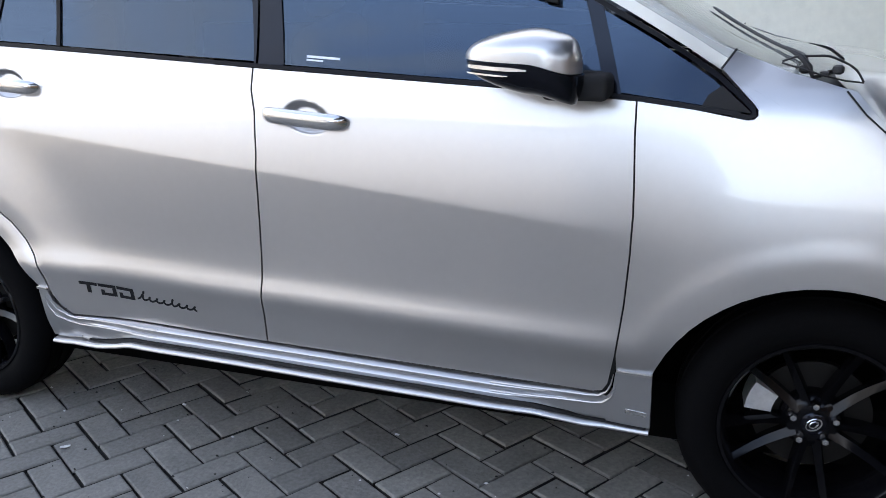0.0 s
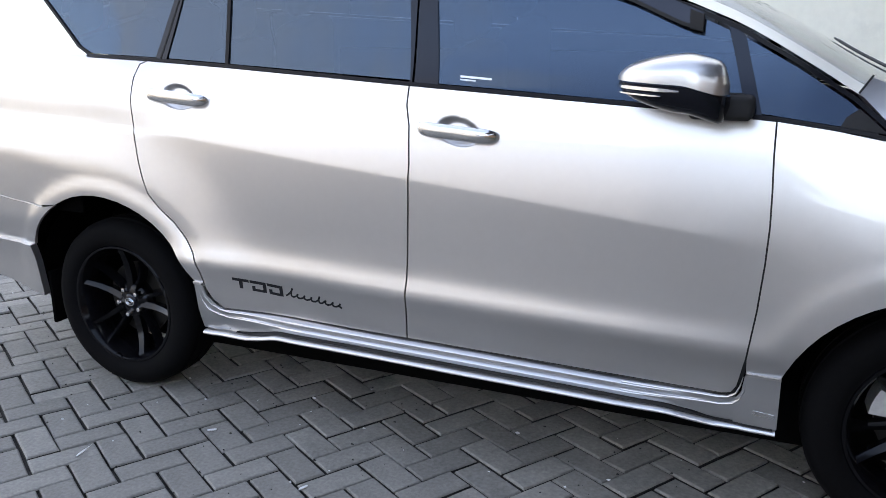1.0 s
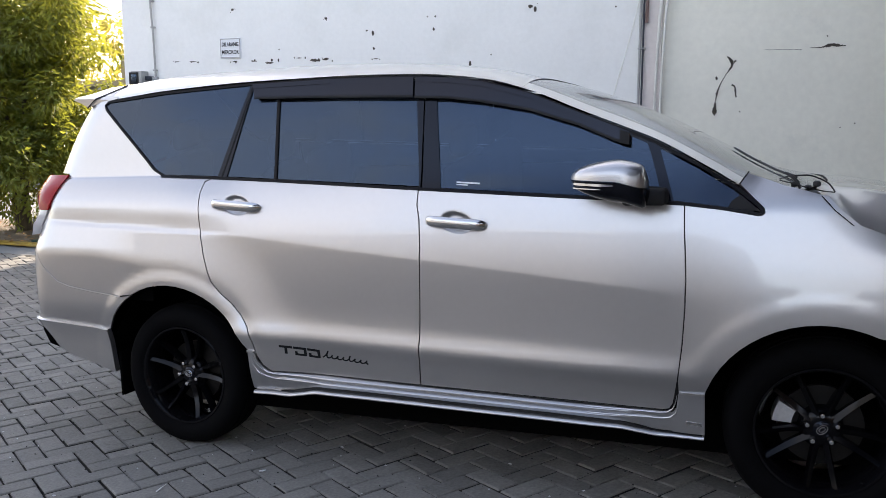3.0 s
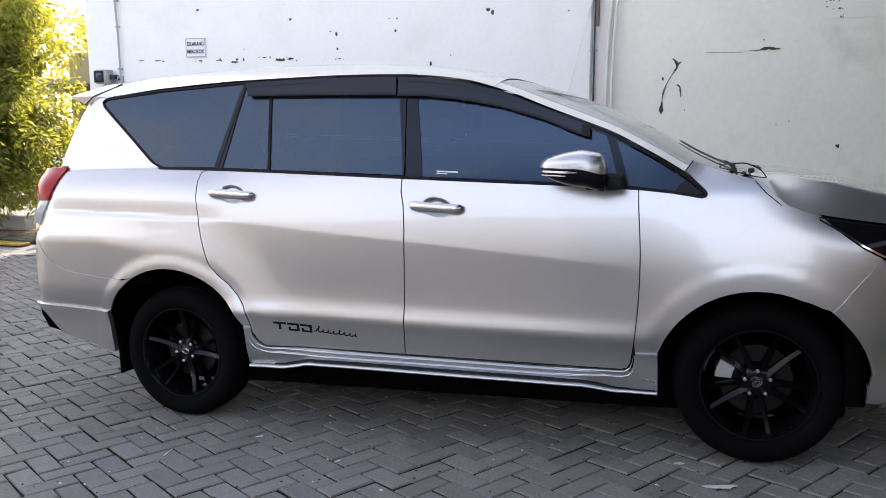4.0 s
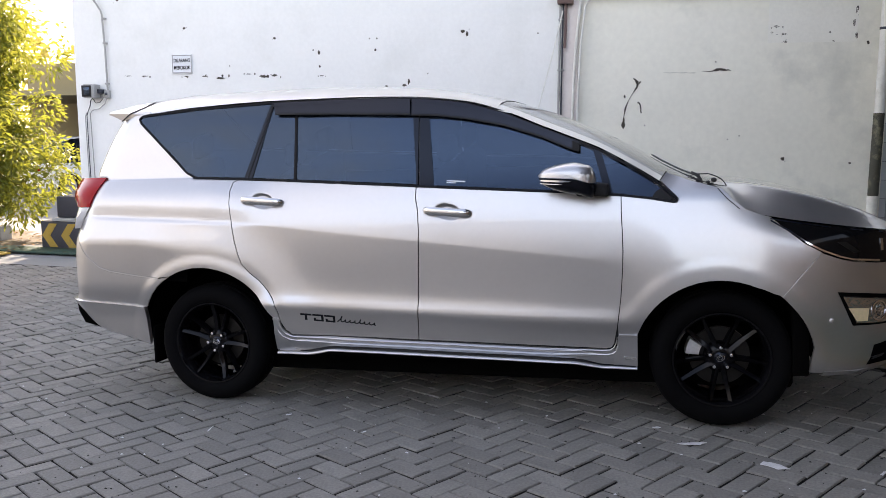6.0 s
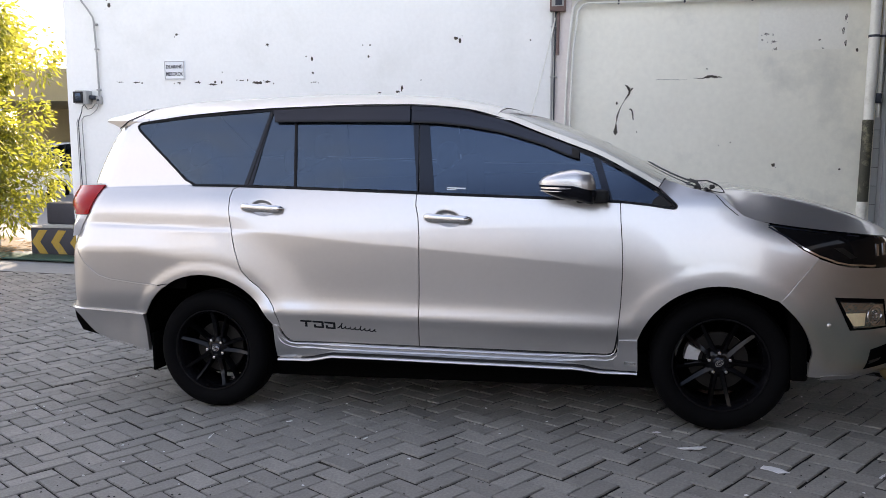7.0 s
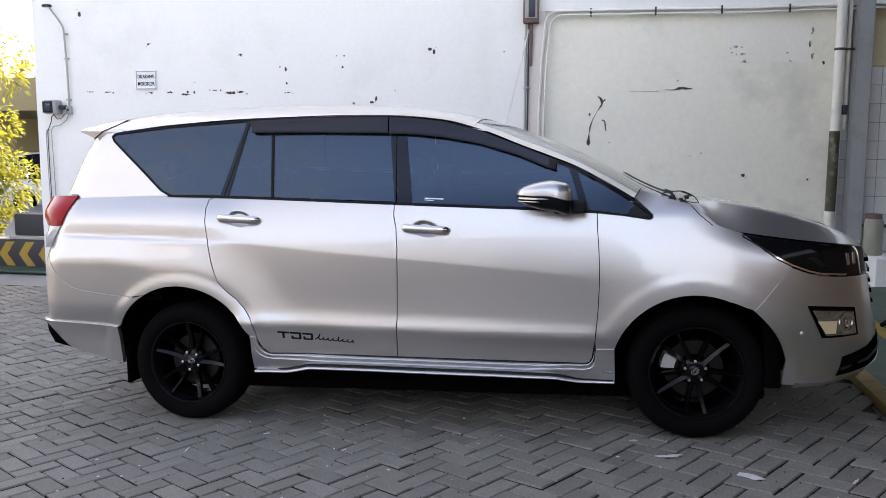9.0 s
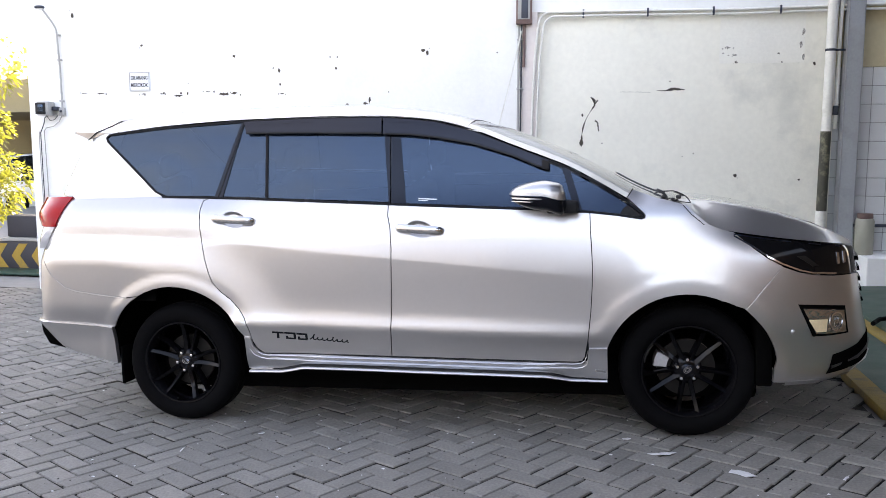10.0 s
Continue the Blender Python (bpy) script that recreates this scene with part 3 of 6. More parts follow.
pair("headlamp_chrome", strip([P(2.965, 1.020), P(3.06, 1.002), P(3.2, 0.979), P(3.36, 0.954), P(3.50, 0.930)], 0.006, -0.002), CHROME, van)
for xx in (3.475, 3.515):
    pair("projector", panel_mesh([P(xx, 0.905), P(xx + 0.014, 0.904), P(xx + 0.016, 0.848), P(xx + 0.002, 0.848)], off=-0.001, depth=0.004), CHROME, van)
pair("reflector", panel_mesh([P(3.26, 0.905), P(3.30, 0.905), P(3.37, 0.852), P(3.34, 0.850)], off=-0.001, depth=0.004), STEEL, van)
pair("grille", panel_mesh([N(0.57, 0.88), N(MID - 0.002, 0.90), N(MID - 0.002, 0.575), N(0.64, 0.58), N(0.58, 0.74)], off=0.03, depth=0.04), PLASTIC, van)
for i in range(5):
    zz = 0.62 + 0.055 * i
    pair("grille_bar", strip([N(0.56 + 0.03 * (4 - i) / 4, zz), N(0.7, zz + 0.005), N(MID - 0.002, zz + 0.01)], 0.022, -0.008 - 0.004 * i / 4, 0.04), GLOSS, van)
pair("fog_recess", panel_mesh([P(3.262, 0.676), P(3.38, 0.662), P(3.515, 0.640), P(3.530, 0.505), P(3.44, 0.508), P(3.335, 0.514)], off=-0.003, depth=0.01), LINER, van, "black edge of the lamp recess")
pair("fog_lamp", panel_mesh([P(3.283, 0.656), P(3.38, 0.643), P(3.503, 0.622), P(3.516, 0.514), P(3.44, 0.518), P(3.350, 0.525)], off=-0.006, depth=0.006), FOG, van, "clear fog lamp lens over a bright reflector")
pair("turn_lamp", panel_mesh([P(3.310, 0.598), P(3.408, 0.590), P(3.400, 0.530), P(3.350, 0.534)], off=-0.0085, depth=0.003), AMBER, van)
pair("fog_rim", strip([P(3.458 + 0.036 * math.cos(a), 0.572 + 0.044 * math.sin(a)) for a in [2 * math.pi * k / 24 for k in range(25)]], 0.008, -0.009, 0.004), CHROME, van)
pair("fog_globe", blob(*skin(*P(3.458, 0.572)), 0.020, 0.018, 0.028), CLEAR, van)
pair("fog_edge", strip([P(3.283, 0.656), P(3.38, 0.643), P(3.503, 0.622)], 0.006, -0.010, 0.006), GLOSS, van)
pair("lower_intake", panel_mesh([P(3.408, 0.318), P(3.440, 0.412), N(0.31, 0.438), N(0.42, 0.462), N(0.58, 0.47), N(0.58, 0.37), N(0.40, 0.335)], off=-0.003, depth=0.01), LINER, van, "black lower intake")
pair("intake_slat", strip([P(3.425, 0.352), N(0.30, 0.375), N(0.42, 0.395), N(0.58, 0.41)], 0.012, -0.012, 0.02), PLASTIC, van)
pair("chin_lip", strip([P(3.20, 0.290), P(3.35, 0.284), N(0.30, 0.292), N(0.46, 0.325), N(0.6, 0.34), N(MID - 0.002, 0.34)], 0.02, -0.012, 0.03), PAINT, van)
sensor = bmesh.new()
bmesh.ops.create_uvsphere(sensor, u_segments=12, v_segments=8, radius=0.013, matrix=Matrix.Translation(skin(*P(3.235, 0.545))) @ Matrix.Diagonal((1, 0.5, 1, 1)))
pair("parking_sensor", sensor, PAINT, van)

# tail lamps
def tail_lamp(z0, z1, x0, x1, out):
    """A lens that wraps the rear corner; x0 and x1 give its front and back edge by height."""
    rings = []
    for i in range(9):
        z = z0 + (z1 - z0) * i / 8
        k = 0.012 * math.sin(math.pi * min(max(i / 8, 0.08), 0.92))
        a, b = x0(z), x1(z)
        y = side(a, z)
        ring = [(a, skin(*P(a, z)).y + 0.02, z), (a, skin(*P(a, z)).y - 0.004 - out, z)]
        for t in (0.25, 0.5, 0.75, 0.92, 1.0):
            ring.append((a + (b - a) * t - k * 0.5, y - out - k + 0.12 * t ** 2 + 0.01, z))
        ring += [(b + 0.02, y + 0.42, z), (b + 0.10, y + 0.45, z)]
        rings.append(ring)
    return loft(rings)


pair("tail_lamp", tail_lamp(1.122, 1.288, curve([(1.12, -0.742), (1.205, -0.709), (1.29, -0.665)]), curve([(1.12, -0.915), (1.20, -0.935), (1.29, -0.93)]), 0.006), RED, van, "red tail lamp lens")
pair("reverse_lamp", tail_lamp(1.00, 1.119, curve([(1.0, -0.82), (1.06, -0.79), (1.12, -0.744)]), curve([(1.0, -0.865), (1.06, -0.895), (1.12, -0.91)]), 0.004), WHITELENS, van)

# dark strips that lie in the gaps
for line in (SEAM_R, SEAM_B, SEAM_F, [(0.529, 0.408), (0.9, 0.403), (1.244, 0.398), (1.8, 0.390), (2.215, 0.383)]):
    pair("door_seal", strip(dense(line), 0.016, 0.010, 0.004), GAP, van)
for line in ([P(3.187, 0.863), P(3.10, 0.763), P(3.014, 0.663)], [(-0.283, 0.715), (-0.44, 0.733), (-0.60, 0.756), P(-0.67, 0.778), P(-0.73, 0.828), P(-0.80, 0.928), P(-0.835, 1.028)]):
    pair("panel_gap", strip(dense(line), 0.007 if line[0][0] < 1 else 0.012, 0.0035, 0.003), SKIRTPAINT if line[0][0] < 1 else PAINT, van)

# side windows
quarter_glass = [(-0.083, 1.279), (-0.14, 1.308), (-0.30, 1.457), (-0.455, 1.600), (-0.470, 1.620), (-0.452, 1.634), (-0.1, 1.660), (0.372, 1.674), (0.33, 1.55), (0.236, 1.268), (0.06, 1.275)]
fixed_glass = [(0.275, 1.266), (0.385, 1.655), (0.523, 1.655), (0.538, 1.252)]
rear_glass = [(0.548, 1.251), (0.533, 1.655), (1.205, 1.645), (1.246, 1.213)]
front_glass = [(1.336, 1.205), (1.288, 1.640), (1.493, 1.605), (1.696, 1.548), (1.897, 1.462), (2.09, 1.384), (2.150, 1.357), (2.214, 1.156), (1.80, 1.178)]
corner_glass = [(2.250, 1.151), (2.190, 1.340), (2.33, 1.262), (2.455, 1.182), (2.535, 1.115), (2.40, 1.132)]
for nm, poly in (("quarter_window", quarter_glass), ("vent_window", fixed_glass), ("rear_window", rear_glass), ("front_window", front_glass), ("corner_window", corner_glass)):
    pair(nm, panel_mesh(poly, off=0.006, depth=0.0, step=0.08), GLASS, van, "dark tinted glass")
# frames and pillars between them
pair("window_frame", strip(dense([(-0.079, 1.276), (-0.14, 1.304), (-0.30, 1.453), (-0.460, 1.598), (-0.474, 1.621), (-0.452, 1.637), (-0.1, 1.663), (0.388, 1.678)]), 0.010, -0.001, 0.012), FRAME, van)
pair("window_frame", strip(dense([(0.388, 1.676), (0.80, 1.674), (1.201, 1.659), (1.493, 1.622), (1.696, 1.563), (1.897, 1.478), (2.09, 1.399), (2.175, 1.363), (2.33, 1.277), (2.464, 1.191), (2.525, 1.142), (2.546, 1.122), (2.549, 1.110), (2.538, 1.104), (2.50, 1.110)]), 0.0105, -0.001, 0.012), FRAME, van)
pair("belt_moulding", strip(dense([(-0.09, 1.274), (0.201, 1.262), (0.60, 1.241), (1.244, 1.203), (1.60, 1.183), (2.0, 1.161), (2.289, 1.140), (2.48, 1.116), (2.52, 1.110)]), 0.010, -0.004, 0.012), FRAME, van)
pair("rear_pillar", panel_mesh([(0.230, 1.262), (0.372, 1.676), (0.392, 1.676), (0.280, 1.262)], off=0.001), GLOSS, van)
pair("rear_pillar_seal", strip(dense([(0.255, 1.265), (0.330, 1.49), (0.386, 1.676)]), 0.006, -0.0005, 0.004), GAP, van)
pair("glass_channel", strip(dense([(0.543, 1.25), (0.528, 1.66)]), 0.014, 0.0, 0.01), FRAME, van)
pair("middle_pillar", panel_mesh([(1.244, 1.205), (1.203, 1.655), (1.241, 1.650), (1.250, 1.205)], off=0.001), GLOSS, van)
pair("middle_pillar", panel_mesh([(1.258, 1.203), (1.247, 1.650), (1.291, 1.642), (1.338, 1.200)], off=0.001), GLOSS, van)
pair("mirror_pillar", panel_mesh([(2.212, 1.150), (2.148, 1.372), (2.192, 1.345), (2.252, 1.146)], off=0.001), GLOSS, van)
pair("corner_trim", panel_mesh([(2.435, 1.126), (2.447, 1.150), (2.475, 1.170), (2.545, 1.112)], off=0.003), GAP, van, "black ceramic print in the corner of the glass")

# smoked rain visors above the door windows
for pts, lo in (([(0.395, 1.674), (0.80, 1.673), (1.196, 1.658)], [(1.200, 1.578), (0.80, 1.598), (0.412, 1.612)]),
                ([(1.206, 1.657), (1.35, 1.645), (1.493, 1.622), (1.696, 1.564), (1.897, 1.480), (2.085, 1.402)], [(2.080, 1.362), (2.03, 1.376), (1.897, 1.436), (1.696, 1.503), (1.495, 1.545), (1.35, 1.566), (1.208, 1.575)])):
    pair("rain_visor", panel_mesh(pts + lo, off=-0.020, depth=0.014, step=0.04), SMOKE, van, "smoked plastic rain visor")
    pair("visor_lip", strip(dense(lo), 0.009, -0.0225, 0.010), GAP, van, "black lower edge of the visor")
    pair("visor_rib", strip(dense([(u, z - 0.017) for u, z in pts[:-1]]), 0.004, -0.0225, 0.004), SMOKE, van)
pair("visor_end", panel_mesh([(2.050, 1.412), (2.086, 1.398), (2.086, 1.356), (2.052, 1.364)], off=-0.026, depth=0.02), GAP, van)

# ---- roof, windscreen and bonnet ----
roof_mid = curve([(-0.75, 1.675), (-0.5, 1.745), (-0.2, 1.775), (0.1, 1.778), (0.5, 1.778), (0.9, 1.763), (1.2, 1.738), (1.45, 1.702), (1.65, 1.654), (1.82, 1.604), (1.9, 1.572), (2.06, 1.505), (2.22, 1.424), (2.39, 1.331), (2.5, 1.270), (2.60, 1.230), (2.72, 1.204), (2.95, 1.125)])


def canopy(x, w):
    """Roof and windscreen: w runs from the window's upper edge to the middle."""
    e = top_z(x) + 0.010 if x < 2.45 else top_z(2.45) + 0.010 - (x - 2.45) * 0.55
    c = max(roof_mid(x), e + 0.02)
    k = 5.5 - 2.5 * smooth01((x - 1.3) / 0.6)
    y0 = side(x, e)
    return Vector((x, y0 + (MID - y0) * w, e + (c - e) * (1 - (1 - w) ** k)))


def canopy_patch(x0, x1, w0, w1, nx, nw, off=0.0, bend=None):
    bm = bmesh.new()
    g = []
    for i in range(nx + 1):
        row = []
        for j in range(nw + 1):
            w = w0 + (w1 - w0) * (j / nw) ** 1.6
            a, b = x0, x1
            if bend:
                a, b = bend(w)
            p = canopy(a + (b - a) * i / nx, w)
            p.z += off
            row.append(bm.verts.new(p))
        g.append(row)
    for i in range(nx):
        for j in range(nw):
            bm.faces.new((g[i][j], g[i + 1][j], g[i + 1][j + 1], g[i][j + 1]))
    bm.normal_update()
    return bm


SCREEN_TOP = 1.66
pair("roof", canopy_patch(-0.50, SCREEN_TOP, 0.0, 1.0, 60, 24), PAINT, van)
pair("windscreen_pillar", canopy_patch(SCREEN_TOP + 0.001, 2.60, 0.0, 0.115, 34, 8), PAINT, van)
pair("windscreen", canopy_patch(0, 0, 0.118, 1.0, 24, 16, -0.004, lambda w: (SCREEN_TOP + 0.004, 2.62 + 0.24 * smooth01(w))), SCREEN, van, "windscreen glass with the white wall's reflection put into its colour")
pair("windscreen_seal", canopy_patch(0, 0, 0.1155, 0.1185, 24, 2, 0.0, lambda w: (SCREEN_TOP + 0.004, 2.62)), GAP, van)
cowl_bm = canopy_patch(0, 0, 0.10, 1.0, 4, 14, -0.014, lambda w: (2.62 + 0.24 * smooth01(w), 2.75 + 0.22 * smooth01(w)))
pair("cowl_panel", cowl_bm, PLASTIC, van)

bonnet_edge = curve([(2.60, 1.225), (2.68, 1.193), (2.735, 1.167), (2.775, 1.120), (2.832, 1.070), (2.90, 1.044), (2.96, 1.032), (3.06, 1.014), (3.2, 0.991), (3.36, 0.966), (3.50, 0.942), (3.60, 0.924)])
bonnet_mid = curve([(2.60, 1.215), (2.8, 1.195), (3.0, 1.165), (3.2, 1.115), (3.4, 1.045), (3.55, 0.970), (3.63, 0.925)])


def crest(w, s):
    """The bonnet's cross-section: a sloping shoulder that narrows to the nose, then a flat top."""
    d = 0.34 - 0.20 * s
    a = 0.86 * w / d
    b = 0.86 + 0.14 * (1 - (1 - (w - d) / (1 - d)) ** 2) if w > d else a
    k = smooth01((w - 0.65 * d) / (0.7 * d))
    return min(a, 1.2) * (1 - k) + b * k


def bonnet_mesh():
    bm = bmesh.new()
    g = []
    for i in range(41):
        s = i / 40
        row = []
        for j in range(25):
            w = (j / 24) ** 1.5
            x0 = 2.695 + 0.085 * smooth01(w * 1.3)
            x = x0 + (3.625 - x0) * s
            xe = 2.735 + (3.60 - 2.735) * s
            e = skin(*P(min(xe, 3.6), bonnet_edge(xe)), 0.002)
            x = e.x + (x - e.x) * min(1.0, w * 2.2)
            c = max(min(bonnet_mid(x), 1.187), e.z + 0.002)
            row.append(bm.verts.new((x, e.y + (MID - e.y) * w, e.z + (c - e.z) * crest(w, s))))
        g.append(row)
    for i in range(40):
        for j in range(24):
            bm.faces.new((g[i][j], g[i + 1][j], g[i + 1][j + 1], g[i][j + 1]))
    bm.normal_update()
    return bm


pair("bonnet", bonnet_mesh(), PAINT, van, "silver bonnet")
pair("bonnet_gap", strip(dense([P(2.735, 1.163), P(2.775, 1.116), P(2.832, 1.066)], 0.015), 0.0035, -0.002, 0.008), GAP, van)
pair("pillar_gap", strip([(2.47, 1.205), (2.50, 1.248)], 0.005, -0.002, 0.006), GAP, van)

# wiper at the foot of the windscreen
blade = [canopy(2.66 - 0.25 * i / 13, 0.50 + 0.45 * i / 13) + Vector((0, 0, 0.006)) for i in range(14)]
part("wiper_blade", tube([tuple(q) for q in blade], [0.003] + [0.005] * 12 + [0.003], 8), PLASTIC, van)
wiper_arm = [(2.650, 0.185, 1.222)] + [tuple(blade[i] + Vector((0, 0, 0.003))) for i in (0, 1, 2)]
part("wiper_arm", tube(wiper_arm, [0.007, 0.006, 0.005, 0.004], 8), PLASTIC, van)
cowl_end = bmesh.new()
loop_z = curve([(2.60, 1.218), (2.64, 1.229), (2.69, 1.229), (2.735, 1.214), (2.765, 1.194), (2.782, 1.168)])
tube([(x, 0.165 + 0.3 * (x - 2.60), loop_z(x)) for x in [2.60 + 0.182 * i / 20 for i in range(21)]], 0.0028, 8, cowl_end)
tube([(2.60, 0.165, 1.214), (2.64, 0.162, 1.203), (2.69, 0.163, 1.187), (2.74, 0.19, 1.173), (2.782, 0.22, 1.166)], 0.0022, 8, cowl_end)
part("cowl_end_cap", cowl_end, PLASTIC, van)
for cx, cz, rx, rz in ((2.652, 1.200, 0.014, 0.011), (2.694, 1.190, 0.011, 0.006), (2.722, 1.199, 0.013, 0.011)):
    part("cowl_clip", blob(cx, 0.180, cz, rx, 0.012, rz, 3.5, 12), PLASTIC, van)
part("wiper_pivot", tube([(2.668, 0.165, 1.184), (2.660, 0.168, 1.205), (2.642, 0.175, 1.226), (2.618, 0.19, 1.240)], [0.004, 0.007, 0.007, 0.004], 8), PLASTIC, van)

# roof spoiler
def spoiler_mesh():
    rings = []
    for j in range(15):
        w = (j / 14) ** 1.5
        c = canopy(-0.455, w)
        h = c.z - canopy(-0.455, 0).z
        back = -0.035 * w
        rings.append([(c.x, c.y - 0.002, c.z + 0.001), (-0.56 + back, c.y + 0.004, 1.657 + h * 0.86), (-0.64 + back, c.y + 0.010, 1.661 + h * 0.62), (-0.690 + back, c.y + 0.016, 1.664 + h * 0.44),
                      (-0.694 + back, c.y + 0.018, 1.656 + h * 0.44), (-0.65 + back, c.y + 0.016, 1.640 + h * 0.35), (-0.600 + back, c.y + 0.012, 1.616 + h * 0.3), (-0.53, c.y + 0.006, 1.632 + h * 0.5)])
    return loft(rings)


pair("roof_spoiler", spoiler_mesh(), PAINT, van, "silver roof spoiler")
seam = [canopy(-0.455, 0.20), canopy(-0.455, 0.10), canopy(-0.455, 0.03)]
pair("spoiler_gap", tube([(seam[0].x, seam[0].y - 0.004, seam[0].z + 0.004), (seam[1].x - 0.02, seam[1].y - 0.005, seam[1].z + 0.001), (-0.535, canopy(-0.455, 0).y - 0.003, 1.655), (-0.602, canopy(-0.455, 0).y + 0.008, 1.614)], 0.0028, 6), GAP, van)

# ---- side skirt ----
skirt_low = curve([(0.42, 0.303), (0.60, 0.304), (0.68, 0.315), (0.77, 0.331), (1.48, 0.320), (2.05, 0.308), (2.13, 0.297), (2.21, 0.287), (2.37, 0.287)])
door_low = curve([(0.42, 0.404), (0.53, 0.404), (1.244, 0.394), (2.24, 0.379), (2.37, 0.379)])
rings = []
for i in range(96):
    x = 0.432 + (2.362 - 0.432) * i / 95
    zl, zt = skirt_low(x), door_low(x)
    e = smooth01((x - 0.45) / 0.40) * (1 - smooth01((x - 1.95) / 0.30))
    # two rolled ledges under the door, a plain band and a deep groove over the lip
    prof = [(0.060, zt + 0.004), (0.024, zt - 0.001), (0.016, zt - 0.003), (0.010, zt - 0.0075), (0.009, zt - 0.010), (0.013, zt - 0.013), (0.013, zt - 0.021), (0.007, zt - 0.0235), (0.001, zt - 0.028),
            (0.000, zt - 0.0305), (0.002, zt - 0.035), (0.009, zl + 0.0245)]
    ring = [(x, y * e + ((side(x, z) - 0.003) if k else 0.06) * (1 - e), z) for k, (y, z) in enumerate(prof)]
    d = 0.034 * e + (side(x, zl + 0.02) + 0.006) * (1 - e)
    far = (1 - smooth01((x - 1.90) / 0.45)) * (0.35 + 0.65 * smooth01((x - 0.43) / 0.45))
    lip = (side(x, zl + 0.02) + 0.002) * (1 - far) - 0.012
    rings.append(ring + [(x, d, zl + 0.0225), (x, d, zl + 0.0115), (x, lip + 0.012, zl + 0.0115), (x, lip + 0.004, zl + 0.010), (x, lip - 0.0005, zl + 0.006), (x, lip - 0.0015, zl + 0.001), (x, lip + 0.001, zl - 0.003), (x, 0.060, zl - 0.005)])
# solid black strip laid in the groove to paint its shade
groove = []
for i in range(80):
    x = 0.56 + (2.355 - 0.56) * i / 79
    zl = skirt_low(x)
    e = smooth01((x - 0.56) / 0.14) * (1 - smooth01((x - 2.05) / 0.14))
    y = side(x, zl + 0.02) * (1 - e) + 0.012 * e
    h = 0.0030 + 0.0068 * e
    groove.append([(x, 0.040, zl + 0.0125 + h), (x, y - 0.0065 * (1 - e) + 0.004, zl + 0.0123 + h), (x, y - 0.0075 * (1 - e) - 0.002, zl + 0.0122), (x, 0.040, zl + 0.0120)])
pair("groove_shade", loft(groove), GAP, van, "black strip standing in for shade in the groove above the lip")
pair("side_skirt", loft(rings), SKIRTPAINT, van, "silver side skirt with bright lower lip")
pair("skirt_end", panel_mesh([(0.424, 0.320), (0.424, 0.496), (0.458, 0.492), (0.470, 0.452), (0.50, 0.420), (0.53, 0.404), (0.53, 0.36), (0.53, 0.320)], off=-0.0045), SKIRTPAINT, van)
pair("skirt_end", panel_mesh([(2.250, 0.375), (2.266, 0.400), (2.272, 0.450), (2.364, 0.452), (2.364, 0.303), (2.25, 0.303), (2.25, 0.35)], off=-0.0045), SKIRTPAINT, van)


def bead(line, radius, ledge):
    """A rolled edge that leaves a ledge of the skirt and follows the skin to a fine end."""
    pts = dense(line, 0.012)
    n = len(pts) - 1
    out = []
    for u, z in pts:
        k = smooth01((u - 1.95) / 0.30) if u > 1.4 else 1 - smooth01((u - 0.45) / 0.40)
        out.append((u, ledge * (1 - k) + (skin(u, z).y - 0.004) * k, z))
    return tube(out, [radius * min(1.0, 0.25 + (n - i) / 7) for i in range(n + 1)], 8)


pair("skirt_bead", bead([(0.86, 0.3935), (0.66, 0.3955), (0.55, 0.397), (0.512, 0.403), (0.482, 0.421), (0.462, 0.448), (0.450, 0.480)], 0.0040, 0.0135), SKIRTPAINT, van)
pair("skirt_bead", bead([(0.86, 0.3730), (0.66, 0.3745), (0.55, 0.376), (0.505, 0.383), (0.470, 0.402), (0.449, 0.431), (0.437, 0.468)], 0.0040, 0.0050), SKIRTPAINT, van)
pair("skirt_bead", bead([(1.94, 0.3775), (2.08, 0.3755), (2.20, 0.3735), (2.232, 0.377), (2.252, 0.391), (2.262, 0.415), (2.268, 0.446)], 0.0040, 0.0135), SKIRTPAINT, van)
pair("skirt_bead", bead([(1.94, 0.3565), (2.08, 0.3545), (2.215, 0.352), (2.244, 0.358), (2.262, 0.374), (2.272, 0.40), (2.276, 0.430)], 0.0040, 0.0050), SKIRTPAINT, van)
pair("skirt_edge", strip([(0.424, 0.499), (0.458, 0.495)], 0.008, -0.010, 0.02), PAINT, van)
pair("skirt_edge", strip([(2.276, 0.455), (2.364, 0.455)], 0.007, -0.009, 0.02), PAINT, van)
pair("skirt_badge", panel_mesh([(2.30, 0.350), (2.355, 0.346), (2.355, 0.334), (2.30, 0.338)], off=-0.006, depth=0.003), SATIN, van)

# ---- handles ----
def handle_mesh():
    b = bmesh.new()
    rings = []
    for i in range(25):
        t = 0.5 - 0.5 * math.cos(math.pi * i / 24)
        x = -0.132 + 0.264 * t
        r = (1 - abs(2 * t - 1) ** 9) ** 0.5
        c = 0.030 * (1 - (2 * t - 1) ** 6)
        rings.append([(x, -c - 0.012 * r * math.cos(a) - 0.004, 0.022 * max(r, 0.12) * math.sin(a) - 0.02 * (t - 0.5)) for a in [2 * math.pi * k / 12 for k in range(12)]])
    loft(rings, bm=b)
    return b


for hx, hz in HANDLES:
    hb = handle_mesh()
    sy = flank(hx, hz) + 0.002
    bmesh.ops.translate(hb, verts=hb.verts[:], vec=(hx, sy, hz))
    pair("door_handle", hb, SATIN, van, "satin silver pull handle")


